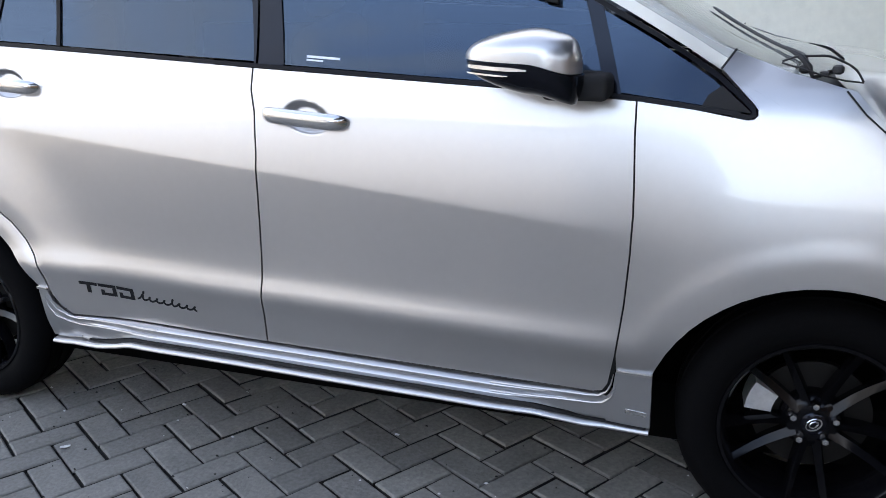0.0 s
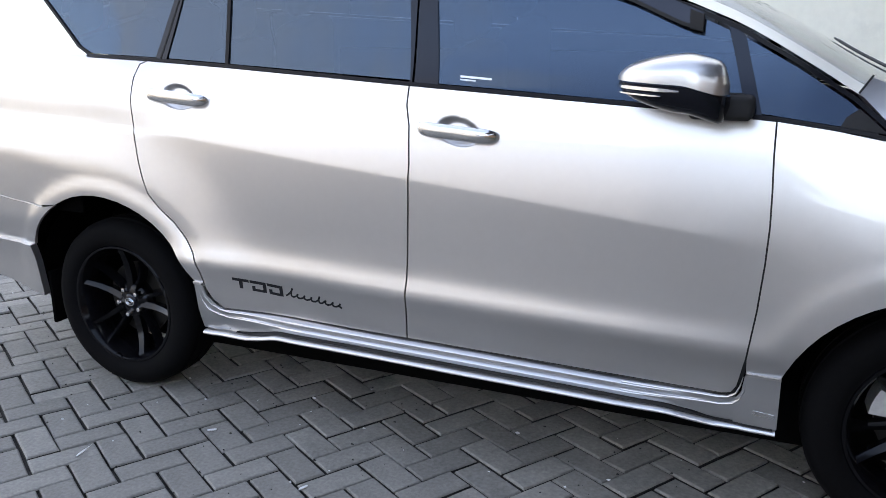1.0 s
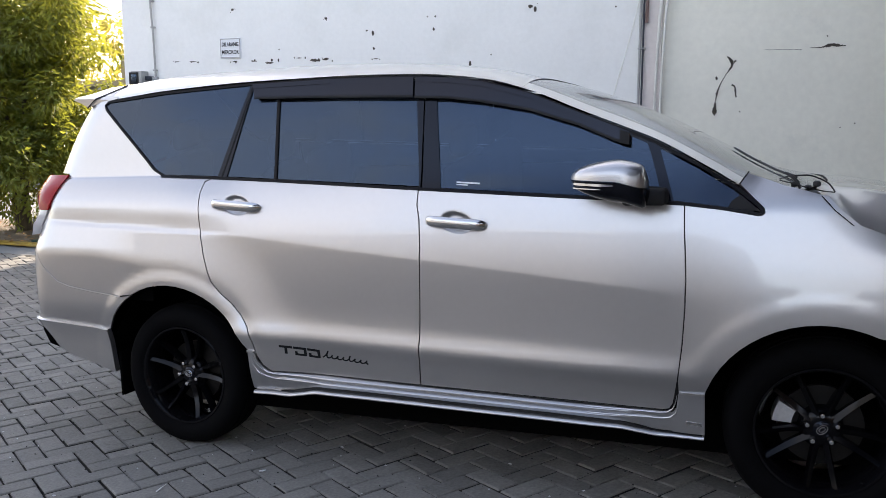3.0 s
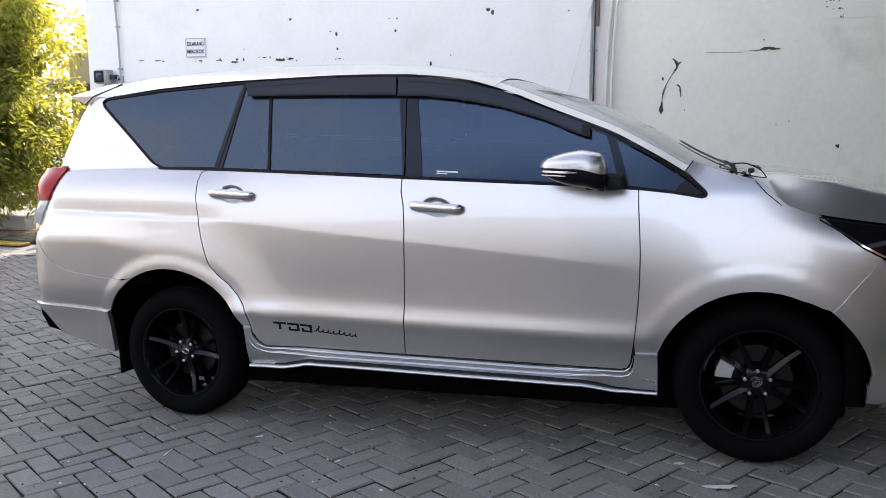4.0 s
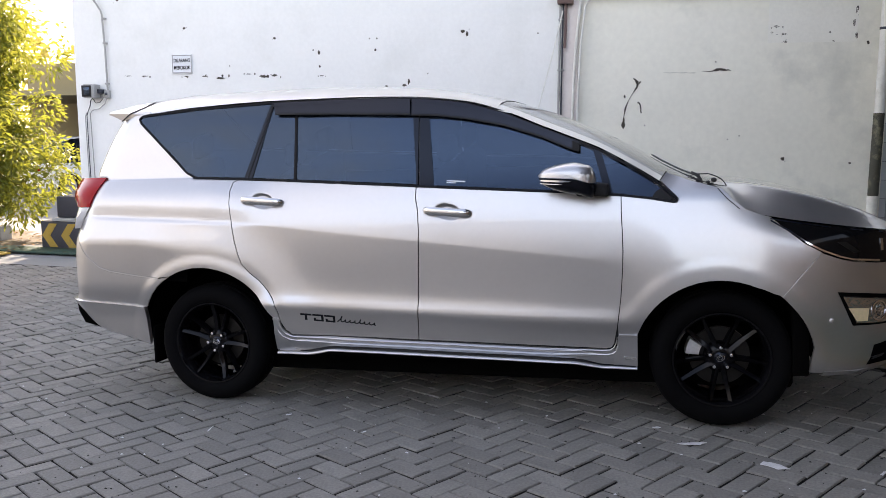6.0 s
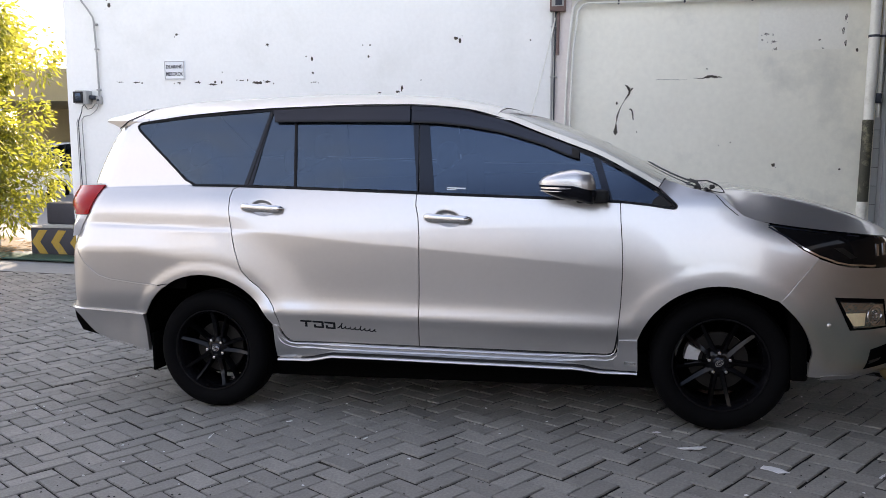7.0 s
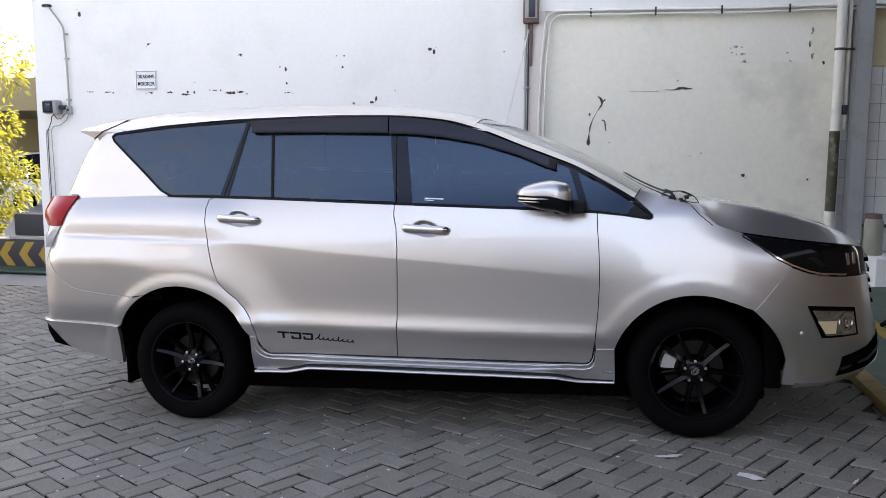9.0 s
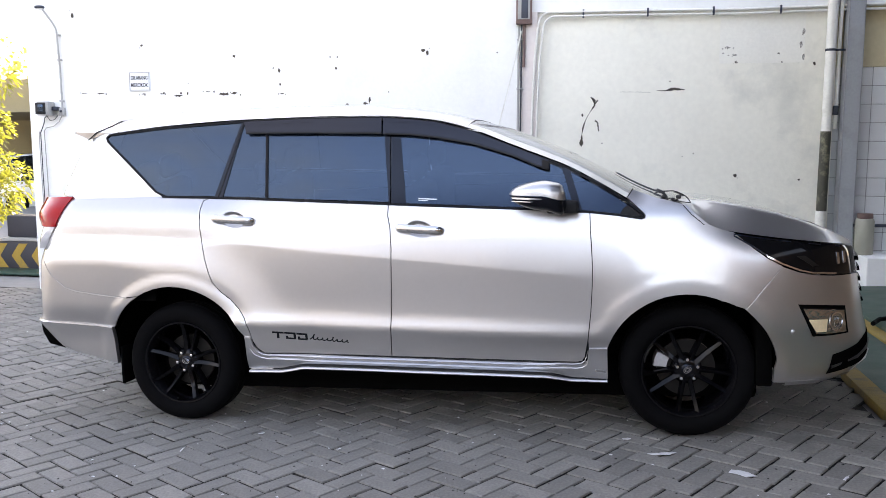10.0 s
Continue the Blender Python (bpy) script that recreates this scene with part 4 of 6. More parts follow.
# ---- door mirrors ----
def mirror_parts():
    upper, lower, lines, foot = bmesh.new(), bmesh.new(), bmesh.new(), bmesh.new()
    ry = curve([(0.0, 0.16), (0.05, 0.50), (0.16, 0.80), (0.42, 1.0), (0.75, 0.98), (0.93, 0.80), (1.0, 0.46), (1.03, 0.10)])
    rz = curve([(0.0, 0.14), (0.05, 0.36), (0.16, 0.58), (0.42, 0.84), (0.72, 0.98), (0.90, 1.0), (0.97, 0.88), (1.01, 0.55), (1.03, 0.30)])
    n = 26
    ts = [1.03 * (0.5 - 0.5 * math.cos(math.pi * i / n)) for i in range(n + 1)]
    ru, rl = [], []
    for t in ts:
        x, zc = 1.905 + 0.265 * t, 1.238 - 0.014 * t - 0.018 * smooth01((t - 0.6) / 0.4)
        ru.append([(x, -0.055 - 0.079 * ry(t) * math.cos(a), zc + 0.080 * rz(t) * max(0.0, math.sin(a)) ** 0.62) for a in [math.pi * k / 20 for k in range(21)]])
        rl.append([(x + 0.003, -0.055 - 0.075 * ry(t) * math.cos(a), zc - 0.004 - 0.076 * min(rz(t), 0.92) * max(0.0, math.sin(a)) ** 0.7) for a in [math.pi * k / 20 for k in range(21)]])
    loft(ru, bm=upper)
    loft(rl, bm=lower)
    # two bright lines that wrap the outer end
    for drop, high, last in ((0.014, 0.0085, 0.62), (0.029, 0.004, 0.46)):
        st = []
        for k in range(14):
            t = 0.015 + (last - 0.015) * k / 13
            x, zc = 1.903 + 0.265 * t, 1.238 - 0.014 * t - drop
            h = high * min(1.0, 0.35 + 3 * (1 - k / 13)) * min(1.0, 0.4 + k / 4)
            y = -0.055 - 0.0775 * ry(t)
            st.append([(x, y, zc + h / 2), (x, y, zc - h / 2), (x, y + 0.03, zc - h / 2), (x, y + 0.03, zc + h / 2)])
        loft(st, bm=lines)
    box(2.080, 2.235, -0.050, 0.06, 1.140, 1.200, 0.016, 3, foot)
    tube([(2.10, -0.05, 1.185), (2.15, 0.0, 1.178), (2.20, 0.05, 1.172)], 0.030, 12, foot)
    return upper, lower, lines, foot


mu, ml, ms, mf = mirror_parts()
pair("mirror_cap", mu, PAINT, van, "silver mirror cap")
pair("mirror_body", ml, GLOSS, van)
pair("mirror_signal", ms, CHROME, van, "clear and chrome signal strip")
pair("mirror_foot", mf, GAP, van)

# ---- underbody, wheel housings, cabin ----
part("chassis", box(-0.38, 3.10, 0.22, 1.61, 0.16, 0.345, 0.03), LINER, van)
part("underbody", box(-0.75, 3.45, 0.32, 1.51, 0.347, 0.46, 0.03), LINER, van)
pair("sill", box(0.40, 2.34, 0.070, 0.298, 0.285, 0.40, 0.01), LINER, van)
for cx, r, y0 in ((0.0, 0.445, 0.09), (2.75, 0.42, 0.045)):
    lin = bmesh.new()
    for y1 in (0.42,):
        ringa = [(cx + r * math.cos(radians(a)), y0, 0.335 + r * math.sin(radians(a))) for a in range(0, 181, 12)]
        ringb = [(x, y1, z) for x, _, z in ringa]
        va, vb = [lin.verts.new(p) for p in ringa], [lin.verts.new(p) for p in ringb]
        for i in range(len(va) - 1):
            lin.faces.new((va[i], va[i + 1], vb[i + 1], vb[i]))
        lin.faces.new(vb)
    pair("wheel_housing", lin, LINER, van)
pair("mud_flap", box(-0.402, -0.386, 0.085, 0.25, 0.20, 0.42, 0.004), LINER, van)
pair("arch_backing", box(-0.35, -0.13, 0.050, 0.062, 0.690, 0.770, 0.002), LINER, van)
pair("splash_guard", box(3.075, 3.150, 0.075, 0.50, 0.265, 0.60, 0.01), LINER, van)
pair("inner_side", box(0.50, 2.30, 0.10, 0.14, 0.36, 1.10, 0.01), LINER, van)
part("cabin_floor", box(-0.5, 2.3, 0.45, 1.38, 0.465, 0.50, 0.01), SEATCLOTH, van)
part("dashboard", box(2.05, 2.50, 0.18, 1.65, 0.95, 1.10, 0.05, 4), PLASTIC, van)
for sx in (1.45, 0.55, -0.25):
    for sy in (0.50, 1.33) if sx > 0 else (0.68, 1.15):
        seat = box(sx - 0.08, sx + 0.42, sy - 0.24, sy + 0.24, 0.62, 0.78, 0.05, 3)
        box(sx - 0.16, sx - 0.02, sy - 0.24, sy + 0.24, 0.72, 1.27, 0.05, 3, seat)
        box(sx - 0.15, sx - 0.06, sy - 0.13, sy + 0.13, 1.29, 1.43, 0.04, 3, seat)
        part("seat", seat, SEATCLOTH, van)
part("steering_wheel", lathe([(0.18 + 0.016 * math.cos(a), 0.016 * math.sin(a)) for a in [2 * math.pi * k / 8 for k in range(9)]], 32), PLASTIC, van, m=pose(1.98, 0.50, 1.02, 0, 0, 0) @ pose(0, 0, 0, 0, 0, 90) @ pose(0, 0, 0, 25))

# dark decals on the rear doors
def bars(name, shapes, material, off=-0.0015):
    bm = bmesh.new()
    for poly in shapes:
        merge(bm, panel_mesh(poly, off=off, depth=0.0015, step=0.2))
    return bm


def slab(x, z, w, h, lean=0.0):
    return [(x, z), (x + w, z - 0.066 * w), (x + w + lean, z - 0.066 * w + h), (x + lean, z + h)]


shapes = []
for i in range(3):
    bx, bz = 0.583 + 0.067 * i, 0.494 - 0.0045 * i
    shapes.append(slab(bx - 0.003, bz + 0.027, 0.063, 0.010))
    if i == 0:
        shapes.append(slab(bx + 0.022, bz - 0.001, 0.013, 0.030))
    else:
        shapes += [slab(bx + 0.004, bz - 0.002, 0.012, 0.018), slab(bx + 0.047, bz - 0.004, 0.013, 0.034), slab(bx + 0.004, bz - 0.002, 0.05, 0.009)]
for shape in shapes:
    pair("decal_bar", bars("decal", [shape], DECAL), DECAL, van, "black block of the door decal")
# a slanting squiggle after the blocks
wave = []
for i in range(121):
    t = i / 120
    tall = 0.030 if t < 0.12 else 0.013 + 0.010 * (0.55 < t < 0.66)
    dip = 0.014 if 0.14 < t < 0.24 else 0.0
    ph = 2 * math.pi * 8 * t
    lift = tall * (0.5 - 0.5 * math.cos(ph)) - dip * max(0.0, math.sin(ph / 2))
    wave.append((0.788 + 0.222 * t + 0.55 * lift + 0.006 * math.sin(ph), 0.487 - 0.016 * t + lift))
pair("decal", strip(wave, 0.0062, -0.0015, 0.0015), DECAL, van, "black script decal on the rear door")
part("window_sticker", bars("s", [slab(1.405, 1.224, 0.10, 0.006), slab(1.405, 1.216, 0.05, 0.004)], WHITEDECAL, 0.003), WHITEDECAL, van, "small white print")


# ---- wheels ----
def wheel(x, steer=0.0, flip=False, spin=0.0):
    """One road wheel: the tyre's outer wall faces the flank."""
    base = pose(x, 0.165, 0.335, 0, 0, steer)
    if flip:
        base = pose(x, 2 * MID - 0.165, 0.335, 0, 0, 180)
    base = base @ Matrix.Rotation(-radians(spin), 4, "Y")
    hubm = lathe([(0.0, -0.052), (0.034, -0.052), (0.060, -0.046), (0.075, -0.030), (0.078, 0.02), (0.0, 0.02)], 40)
    w = part("wheel", hubm, ALLOY, van, "black alloy wheel", m=base)
    tyre_prof = [(0.226, -0.080), (0.236, -0.098), (0.262, -0.109), (0.288, -0.110), (0.310, -0.103), (0.325, -0.088), (0.331, -0.070), (0.334, -0.062), (0.326, -0.058), (0.326, -0.050), (0.335, -0.046),
                 (0.336, -0.006), (0.327, -0.004), (0.327, 0.004), (0.336, 0.006), (0.335, 0.046), (0.326, 0.05), (0.326, 0.058), (0.334, 0.062), (0.325, 0.088), (0.31, 0.103), (0.288, 0.11), (0.26, 0.109), (0.236, 0.098), (0.226, 0.08)]
    part("tyre", lathe(tyre_prof, 72), RUBBER, w)
    rim_prof = [(0.232, -0.088), (0.236, -0.096), (0.232, -0.101), (0.224, -0.100), (0.216, -0.088), (0.205, -0.05), (0.195, 0.0), (0.200, 0.09), (0.226, 0.10), (0.226, 0.08)]
    part("rim", lathe(rim_prof, 72), ALLOY, w)
    for k in range(5):
        for s in (-1, 1):
            ang = radians(90 + 72 * k)
            sp = bmesh.new()
            rr = []
            for t in (0.0, 0.2, 0.4, 0.6, 0.8, 1.0):
                r = 0.045 + 0.178 * t
                off = s * (0.013 + 0.036 * t)
                hw = 0.0125 - 0.0035 * t
                dy = -0.050 - 0.034 * t + 0.016 * math.sin(math.pi * t)
                # the face leans towards the outer edge, which is a sharp ridge
                rr.append([(r, dy + 0.034, off - hw * s), (r, dy + 0.007, off - hw * s), (r, dy - 0.003, off + 0.3 * hw * s), (r, dy - 0.005, off + 0.62 * hw * s), (r, dy + 0.004, off + hw * s), (r, dy + 0.034, off + hw * 1.25 * s)])
            loft(rr, bm=sp)
            bmesh.ops.rotate(sp, verts=sp.verts[:], cent=(0, 0, 0), matrix=Matrix.Rotation(-ang, 3, "Y"))
            part("spoke", sp, ALLOY, w)
    part("centre_cap", lathe([(0.0, -0.060), (0.024, -0.059), (0.030, -0.055), (0.031, -0.045)], 32), GLOSS, w)
    ring = bmesh.new()
    for rx, rz, cz in ((0.020, 0.014, 0.0), (0.011, 0.007, 0.0)):
        tube([(rx * math.cos(a), -0.0605, cz + rz * math.sin(a)) for a in [2 * math.pi * k / 20 for k in range(21)]], 0.0022, 6, ring)
    part("cap_badge", ring, CHROME, w)
    for k in range(5):
        a = radians(90 + 72 * k + 36)
        nut = lathe([(0.0, -0.070), (0.008, -0.068), (0.012, -0.060), (0.013, -0.040)], 6)
        bmesh.ops.translate(nut, verts=nut.verts[:], vec=(0.052 * math.cos(a), 0, 0.052 * math.sin(a)))
        part("lug_nut", nut, CHROME, w)
    part("brake_disc", lathe([(0.06, 0.0), (0.145, 0.0), (0.145, 0.022), (0.06, 0.022), (0.06, 0.0)], 48), STEEL, w)
    if x > 1:
        cal = bmesh.new()
        rr = []
        for a in (112, 121, 130, 139):
            ca, sa = math.cos(radians(a)), math.sin(radians(a))
            rr.append([(0.10 * ca, -0.03, 0.10 * sa), (0.165 * ca, -0.03, 0.165 * sa), (0.165 * ca, 0.05, 0.165 * sa), (0.10 * ca, 0.05, 0.10 * sa)])
        loft(rr, bm=cal)
        part("brake_caliper", cal, CALIPER, w)
    valve = tube([(0.0, -0.095, -0.212), (0.0, -0.115, -0.205)], 0.004, 6)
    part("valve", valve, RUBBER, w)
    return w


wheel(0.0, spin=-11.0)
wheel(2.75, 4.0, spin=36.0)
wheel(0.0, flip=True)
wheel(2.75, flip=True)

# ================= the yard =================
xs = sorted(set([-400, -150, -60, -30, -20, -15.5, -11.5, -10, -7, -4.2, -2, 0, 2, 4, 6, 8, 12, 20, 40, 100, 400]))
ys = sorted(set([-400, -150, -60, -30, -16, -10, -6, -3, 0, 3, 6, 9, 13, 20, 40, 100, 400]))
gb = bmesh.new()
gv = [[gb.verts.new((x, y, yard(x, y) - 0.035)) for y in ys] for x in xs]
for i in range(len(xs) - 1):
    for j in range(len(ys) - 1):
        gb.faces.new((gv[i][j], gv[i + 1][j], gv[i + 1][j + 1], gv[i][j + 1]))
ground = tagged(link("ground", gb, FARGROUND, smooth=False), "grey concrete paved yard", "ground", kind="structure")

# ================= the white wall =================
WALLM = pose(0, 5.46, 0, 0, 0, 3.5)
W0, W1 = -4.92, 4.62


def wallpart(name, bm, material, label, category="wall", kind="structure", smooth=False):
    return tagged(link(name, bm, material, None, label, smooth, WALLM), label, category, kind=kind)


wall_left = wallpart("wall_north", box(W0, 1.22, 0.0, 0.35, -0.6, 9.0), WALL, "white painted rendered wall with chipped paint")
wall_right = wallpart("wall_east", box(1.40, W1, 0.045, 0.35, -0.6, 3.06), WALLGREY, "greyed painted wall panel with scars and stains")
wallpart("wall_beam", box(1.22, W1 + 4.4, 0.0, 0.35, 3.06, 9.0), WALL, "white beam above the grey wall panel")
wallpart("wall_pier", box(1.22, 1.40, -0.012, 0.35, -0.6, 3.06), WALLPINK, "pinkish white pier between two wall panels")

# added out of sight: its left end sets the edge of the sunlit strip
tagged(link("sun_blocker", box(-11.8, 14.0, 26.0, 26.4, -0.6, 34.0), WALL, None, "", False), "unseen tall white wall added to keep the sun off the yard", "wall", kind="structure")
# unseen canopy over the van's front, added to darken its reflections and the ground
tagged(link("canopy", box(3.05, 13.0, -0.6, 1.6, 3.86, 3.94), SHADESHEET, None, "", False), "unseen dark canopy added to darken the van's front", "canopy", kind="structure")
tagged(link("canopy", box(3.42, 13.0, 1.604, 4.6, 3.86, 3.94), SHADESHEET, None, "", False), "unseen dark canopy added to darken the bonnet's reflection", "canopy", kind="structure")
tagged(link("canopy", box(2.55, 3.046, -0.596, 1.6, 3.86, 3.94), SHADESHEET, None, "", False), "unseen short dark sheet added to darken the wing top's reflection", "canopy", kind="structure")
tagged(link("canopy", box(3.20, 8.0, -6.0, -0.604, 3.86, 3.94), SHADESHEET, None, "", False), "unseen dark canopy added to shade the ground beside the front", "canopy", kind="structure")
for yy in (-0.58, 0.5, 1.45):
    tagged(link("shade_beam", box(3.05, 9.49, yy, yy + 0.10, 3.72, 3.858), DARKMETAL, None, "", False), "dark steel beam under the added canopy", "beam", kind="structure")

# two unseen walls, added to give the bumper something dark and brown to mirror
tagged(link("side_blocker", box(9.5, 9.8, -9.3, 6.0, -0.6, 3.85), BROWNWALL, None, "", False), "unseen brownish wall added to darken the front bumper's reflection", "wall", kind="structure")
tagged(link("south_blocker", box(4.5, 9.498, -9.3, -9.0, -0.6, 3.85), BROWNWALL, None, "", False), "unseen brownish wall added to close off light behind the canopy", "wall", kind="structure")

# repainted patches on the right panel
patch = box(3.40, 4.29, 0.041, 0.05, 2.47, 2.98)
wallpart("wall_patch", patch, PATCH, "paler repainted patch on the wall", "patch")

# outward scars in the paint
def chip(cx, cz, size, tall=1.0, seed=0, y=-0.003, n=9):
    rnd = random.Random(seed)
    bm = bmesh.new()
    ring = []
    rough_edge = size > 0.032
    n = 2 * n if rough_edge else 7
    for k in range(n):
        a = 2 * math.pi * k / n
        r = 0.85 * size * (rnd.uniform(0.40, 0.8) if k % 2 and rough_edge else rnd.uniform(0.55, 1.05))
        ring.append((cx + r * math.cos(a), cz + r * math.sin(a) * tall))
    front = [bm.verts.new((x, y, z)) for x, z in ring]
    back = [bm.verts.new((x, y + 0.006, z)) for x, z in ring]
    bm.faces.new(front)
    for k in range(n):
        bm.faces.new((front[k], front[(k + 1) % n], back[(k + 1) % n], back[k]))
    bmesh.ops.recalc_face_normals(bm, faces=bm.faces[:])
    return bm


def chips(parent, spots, y):
    for i, (cx, cz, size, tall) in enumerate(spots):
        part("paint_chip", chip(cx, cz, size, tall, i * 7 + int(cz * 100), y), CHIP, parent, smooth=False)
        near_by = random.Random(i + 500)
        for _ in range(2 if size > 0.024 else 0):
            q = size * near_by.uniform(0.12, 0.3)
            part("paint_chip", chip(cx + size * near_by.uniform(-1.6, 1.6), cz + size * tall * near_by.uniform(-1.7, 1.7), q, near_by.uniform(0.6, 1.8), near_by.randrange(999), y, 5), CHIP, parent, smooth=False)


chips(wall_left, [(-3.39, 2.77, 0.026, 0.8), (-2.21, 2.63, 0.025, 0.9), (-1.72, 2.48, 0.018, 0.8), (-1.65, 2.45, 0.02, 2.0), (-1.64, 2.29, 0.022, 0.9), (0.09, 2.66, 0.04, 0.7), (0.14, 2.63, 0.028, 1.4),
                  (-2.93, 2.165, 0.085, 0.22), (-2.36, 2.18, 0.09, 0.3), (-2.22, 2.19, 0.06, 0.35), (-3.13, 2.19, 0.06, 0.2), (-3.38, 2.19, 0.05, 0.2), (-3.95, 2.20, 0.08, 0.13), (-4.16, 2.205, 0.05, 0.14),
                  (-0.82, 2.05, 0.025, 0.6), (-0.60, 2.06, 0.045, 0.5), (-0.55, 2.10, 0.02, 2.4), (-0.93, 2.60, 0.014, 1.0), (-1.02, 2.60, 0.012, 1.0), (-0.95, 2.47, 0.016, 1.6), (-2.80, 2.31, 0.01, 1.0),
                  (-1.62, 2.18, 0.04, 0.25), (-0.32, 2.19, 0.012, 1.0), (0.95, 2.62, 0.012, 1.0), (-4.28, 3.14, 0.035, 1.5), (-2.55, 2.21, 0.05, 0.2)], -0.003)
def scar(points, y, seed):
    """A ragged crack in the paint along (x, z, half width)."""
    rnd = random.Random(seed)
    bm = bmesh.new()
    left, right = [], []
    for (xa, za, wa), (xb, zb, wb) in zip(points, points[1:]):
        dx, dz = xb - xa, zb - za
        n = max(3, int(math.hypot(dx, dz) / 0.008))
        ln = math.hypot(dx, dz)
        for k in range(n):
            t = k / n
            x, z, w = xa + dx * t + rnd.uniform(-1, 1) * 0.002, za + dz * t + rnd.uniform(-1, 1) * 0.002, wa + (wb - wa) * t
            lw, rw = w * rnd.uniform(0.45, 1.3), w * rnd.uniform(0.45, 1.3)
            left.append((x - dz / ln * lw, z + dx / ln * lw))
            right.append((x + dz / ln * rw, z - dx / ln * rw))
    grid = [[bm.verts.new((x, yy, z)) for x, z in side_line] for side_line, yy in ((left, y + 0.006), (left, y), (right, y), (right, y + 0.006))]
    for a, b in zip(grid, grid[1:]):
        for k in range(len(a) - 1):
            bm.faces.new((a[k], a[k + 1], b[k + 1], b[k]))
    return bm


part("paint_scar", scar([(2.014, 2.117, 0.006), (2.055, 2.070, 0.015), (2.057, 2.023, 0.011), (2.003, 1.940, 0.0018), (1.960, 1.857, 0.004), (1.932, 1.774, 0.011), (1.922, 1.691, 0.0015), (1.920, 1.640, 0.018), (1.918, 1.600, 0.026), (1.918, 1.570, 0.012), (1.92, 1.55, 0.002)], 0.041, 3), CHIP, wall_right, smooth=False)
part("paint_scar", scar([(2.055, 2.04, 0.006), (2.10, 2.085, 0.008)], 0.040, 4), CHIP, wall_right, smooth=False)
part("paint_scar", scar([(2.066, 1.850, 0.010), (2.097, 1.828, 0.008), (2.104, 1.774, 0.008), (2.107, 1.720, 0.008)], 0.041, 5), CHIP, wall_right, smooth=False)
part("paint_scar", scar([(2.74, 2.183, 0.002), (2.83, 2.178, 0.004), (2.90, 2.197, 0.015), (2.94, 2.200, 0.018), (3.00, 2.190, 0.008), (3.05, 2.190, 0.003)], 0.041, 6), CHIP, wall_right, smooth=False)
part("paint_scar", scar([(2.34, 2.170, 0.0016), (2.68, 2.165, 0.0018)], 0.041, 7), CHIP, wall_right, smooth=False)
chips(wall_right, [(1.922, 1.911, 0.016, 1.6), (2.88, 2.28, 0.010, 1.0), (3.48, 2.64, 0.045, 0.5), (3.56, 2.56, 0.045, 0.4), (3.58, 2.48, 0.03, 0.6), (3.44, 2.58, 0.02, 0.7), (4.27, 2.80, 0.022, 2.5),
                   (4.25, 2.66, 0.025, 2.8), (4.28, 2.53, 0.02, 2.4), (4.40, 2.46, 0.022, 1.4), (4.02, 2.57, 0.016, 1.0), (4.06, 2.48, 0.016, 1.0), (3.62, 1.24, 0.03, 1.0), (4.30, 1.20, 0.016, 1.0), (3.16, 1.483, 0.010, 1.0), (3.04, 1.447, 0.008, 1.0), (2.15, 1.595, 0.010, 1.0)], 0.041)

# no-smoking sign
sign = thing("wall_sign", "small white wall sign with black capital letters", "sign", WALLM @ pose(-3.425, -0.012, 2.34))
part("plate", box(-0.135, 0.135, -0.006, 0.012, -0.115, 0.115, 0.003), WHITEDECAL, sign, smooth=False)
for x0, x1, z0, z1 in ((-0.13, 0.13, 0.100, 0.108), (-0.13, 0.13, -0.108, -0.100), (-0.13, -0.122, -0.1, 0.1), (0.122, 0.13, -0.1, 0.1)):
    part("border", box(x0, x1, -0.009, -0.006, z0, z1), GREYPLASTIC, sign, smooth=False)


def writing(text, size, material, parent, m, wide=1.0):
    cu = bpy.data.curves.new("text", "FONT")
    cu.body, cu.size, cu.align_x, cu.extrude, cu.offset = text, size, "CENTER", 0.001, 0.0012
    tmp = bpy.data.objects.new("tmp", cu)
    me = bpy.data.meshes.new_from_object(tmp)
    bpy.data.objects.remove(tmp)
    me.materials.append(material)
    ob = new("lettering", me)
    ob.matrix_world = m @ Matrix.Diagonal((wide, 1, 1, 1))
    ob.parent = parent
    return ob


writing("DILARANG", 0.062, DECAL, sign, pose(0, -0.0075, 0.022, 90), 0.72)
writing("MEROKOK", 0.062, DECAL, sign, pose(0, -0.0075, -0.065, 90), 0.74)

# lamp on a bent conduit, with its box and cables
wl = thing("wall_lamp", "small lamp on a bent grey conduit fixed to the wall", "lamp", WALLM)
part("conduit", tube([(-4.455, -0.03, 1.95), (-4.462, -0.03, 2.5), (-4.480, -0.035, 2.95), (-4.49, -0.04, 3.0), (-4.53, -0.06, 3.08), (-4.61, -0.10, 3.21)], 0.012, 8), GREYPLASTIC, wl)
part("lamp_head", blob(-4.64, -0.11, 3.235, 0.06, 0.045, 0.022), DARKMETAL, wl)
part("lens", blob(-4.635, -0.115, 3.222, 0.04, 0.03, 0.014), WHITELENS, wl)
for zz in (2.1, 2.6, 2.9):
    part("clip", box(-4.485, -4.44, -0.045, 0.0, zz, zz + 0.02, 0.004), GREYPLASTIC, wl)
fb = thing("floodlight", "dark boxed floodlight mounted on the wall", "lamp", WALLM)
part("housing", box(-4.72, -4.56, -0.16, -0.02, 1.93, 2.10, 0.012), GREYPLASTIC, fb)
part("front", box(-4.735, -4.60, -0.166, -0.158, 1.945, 2.085, 0.004), GAP, fb)
part("glass", box(-4.70, -4.625, -0.170, -0.165, 1.965, 2.065, 0.004), GLASS, fb)
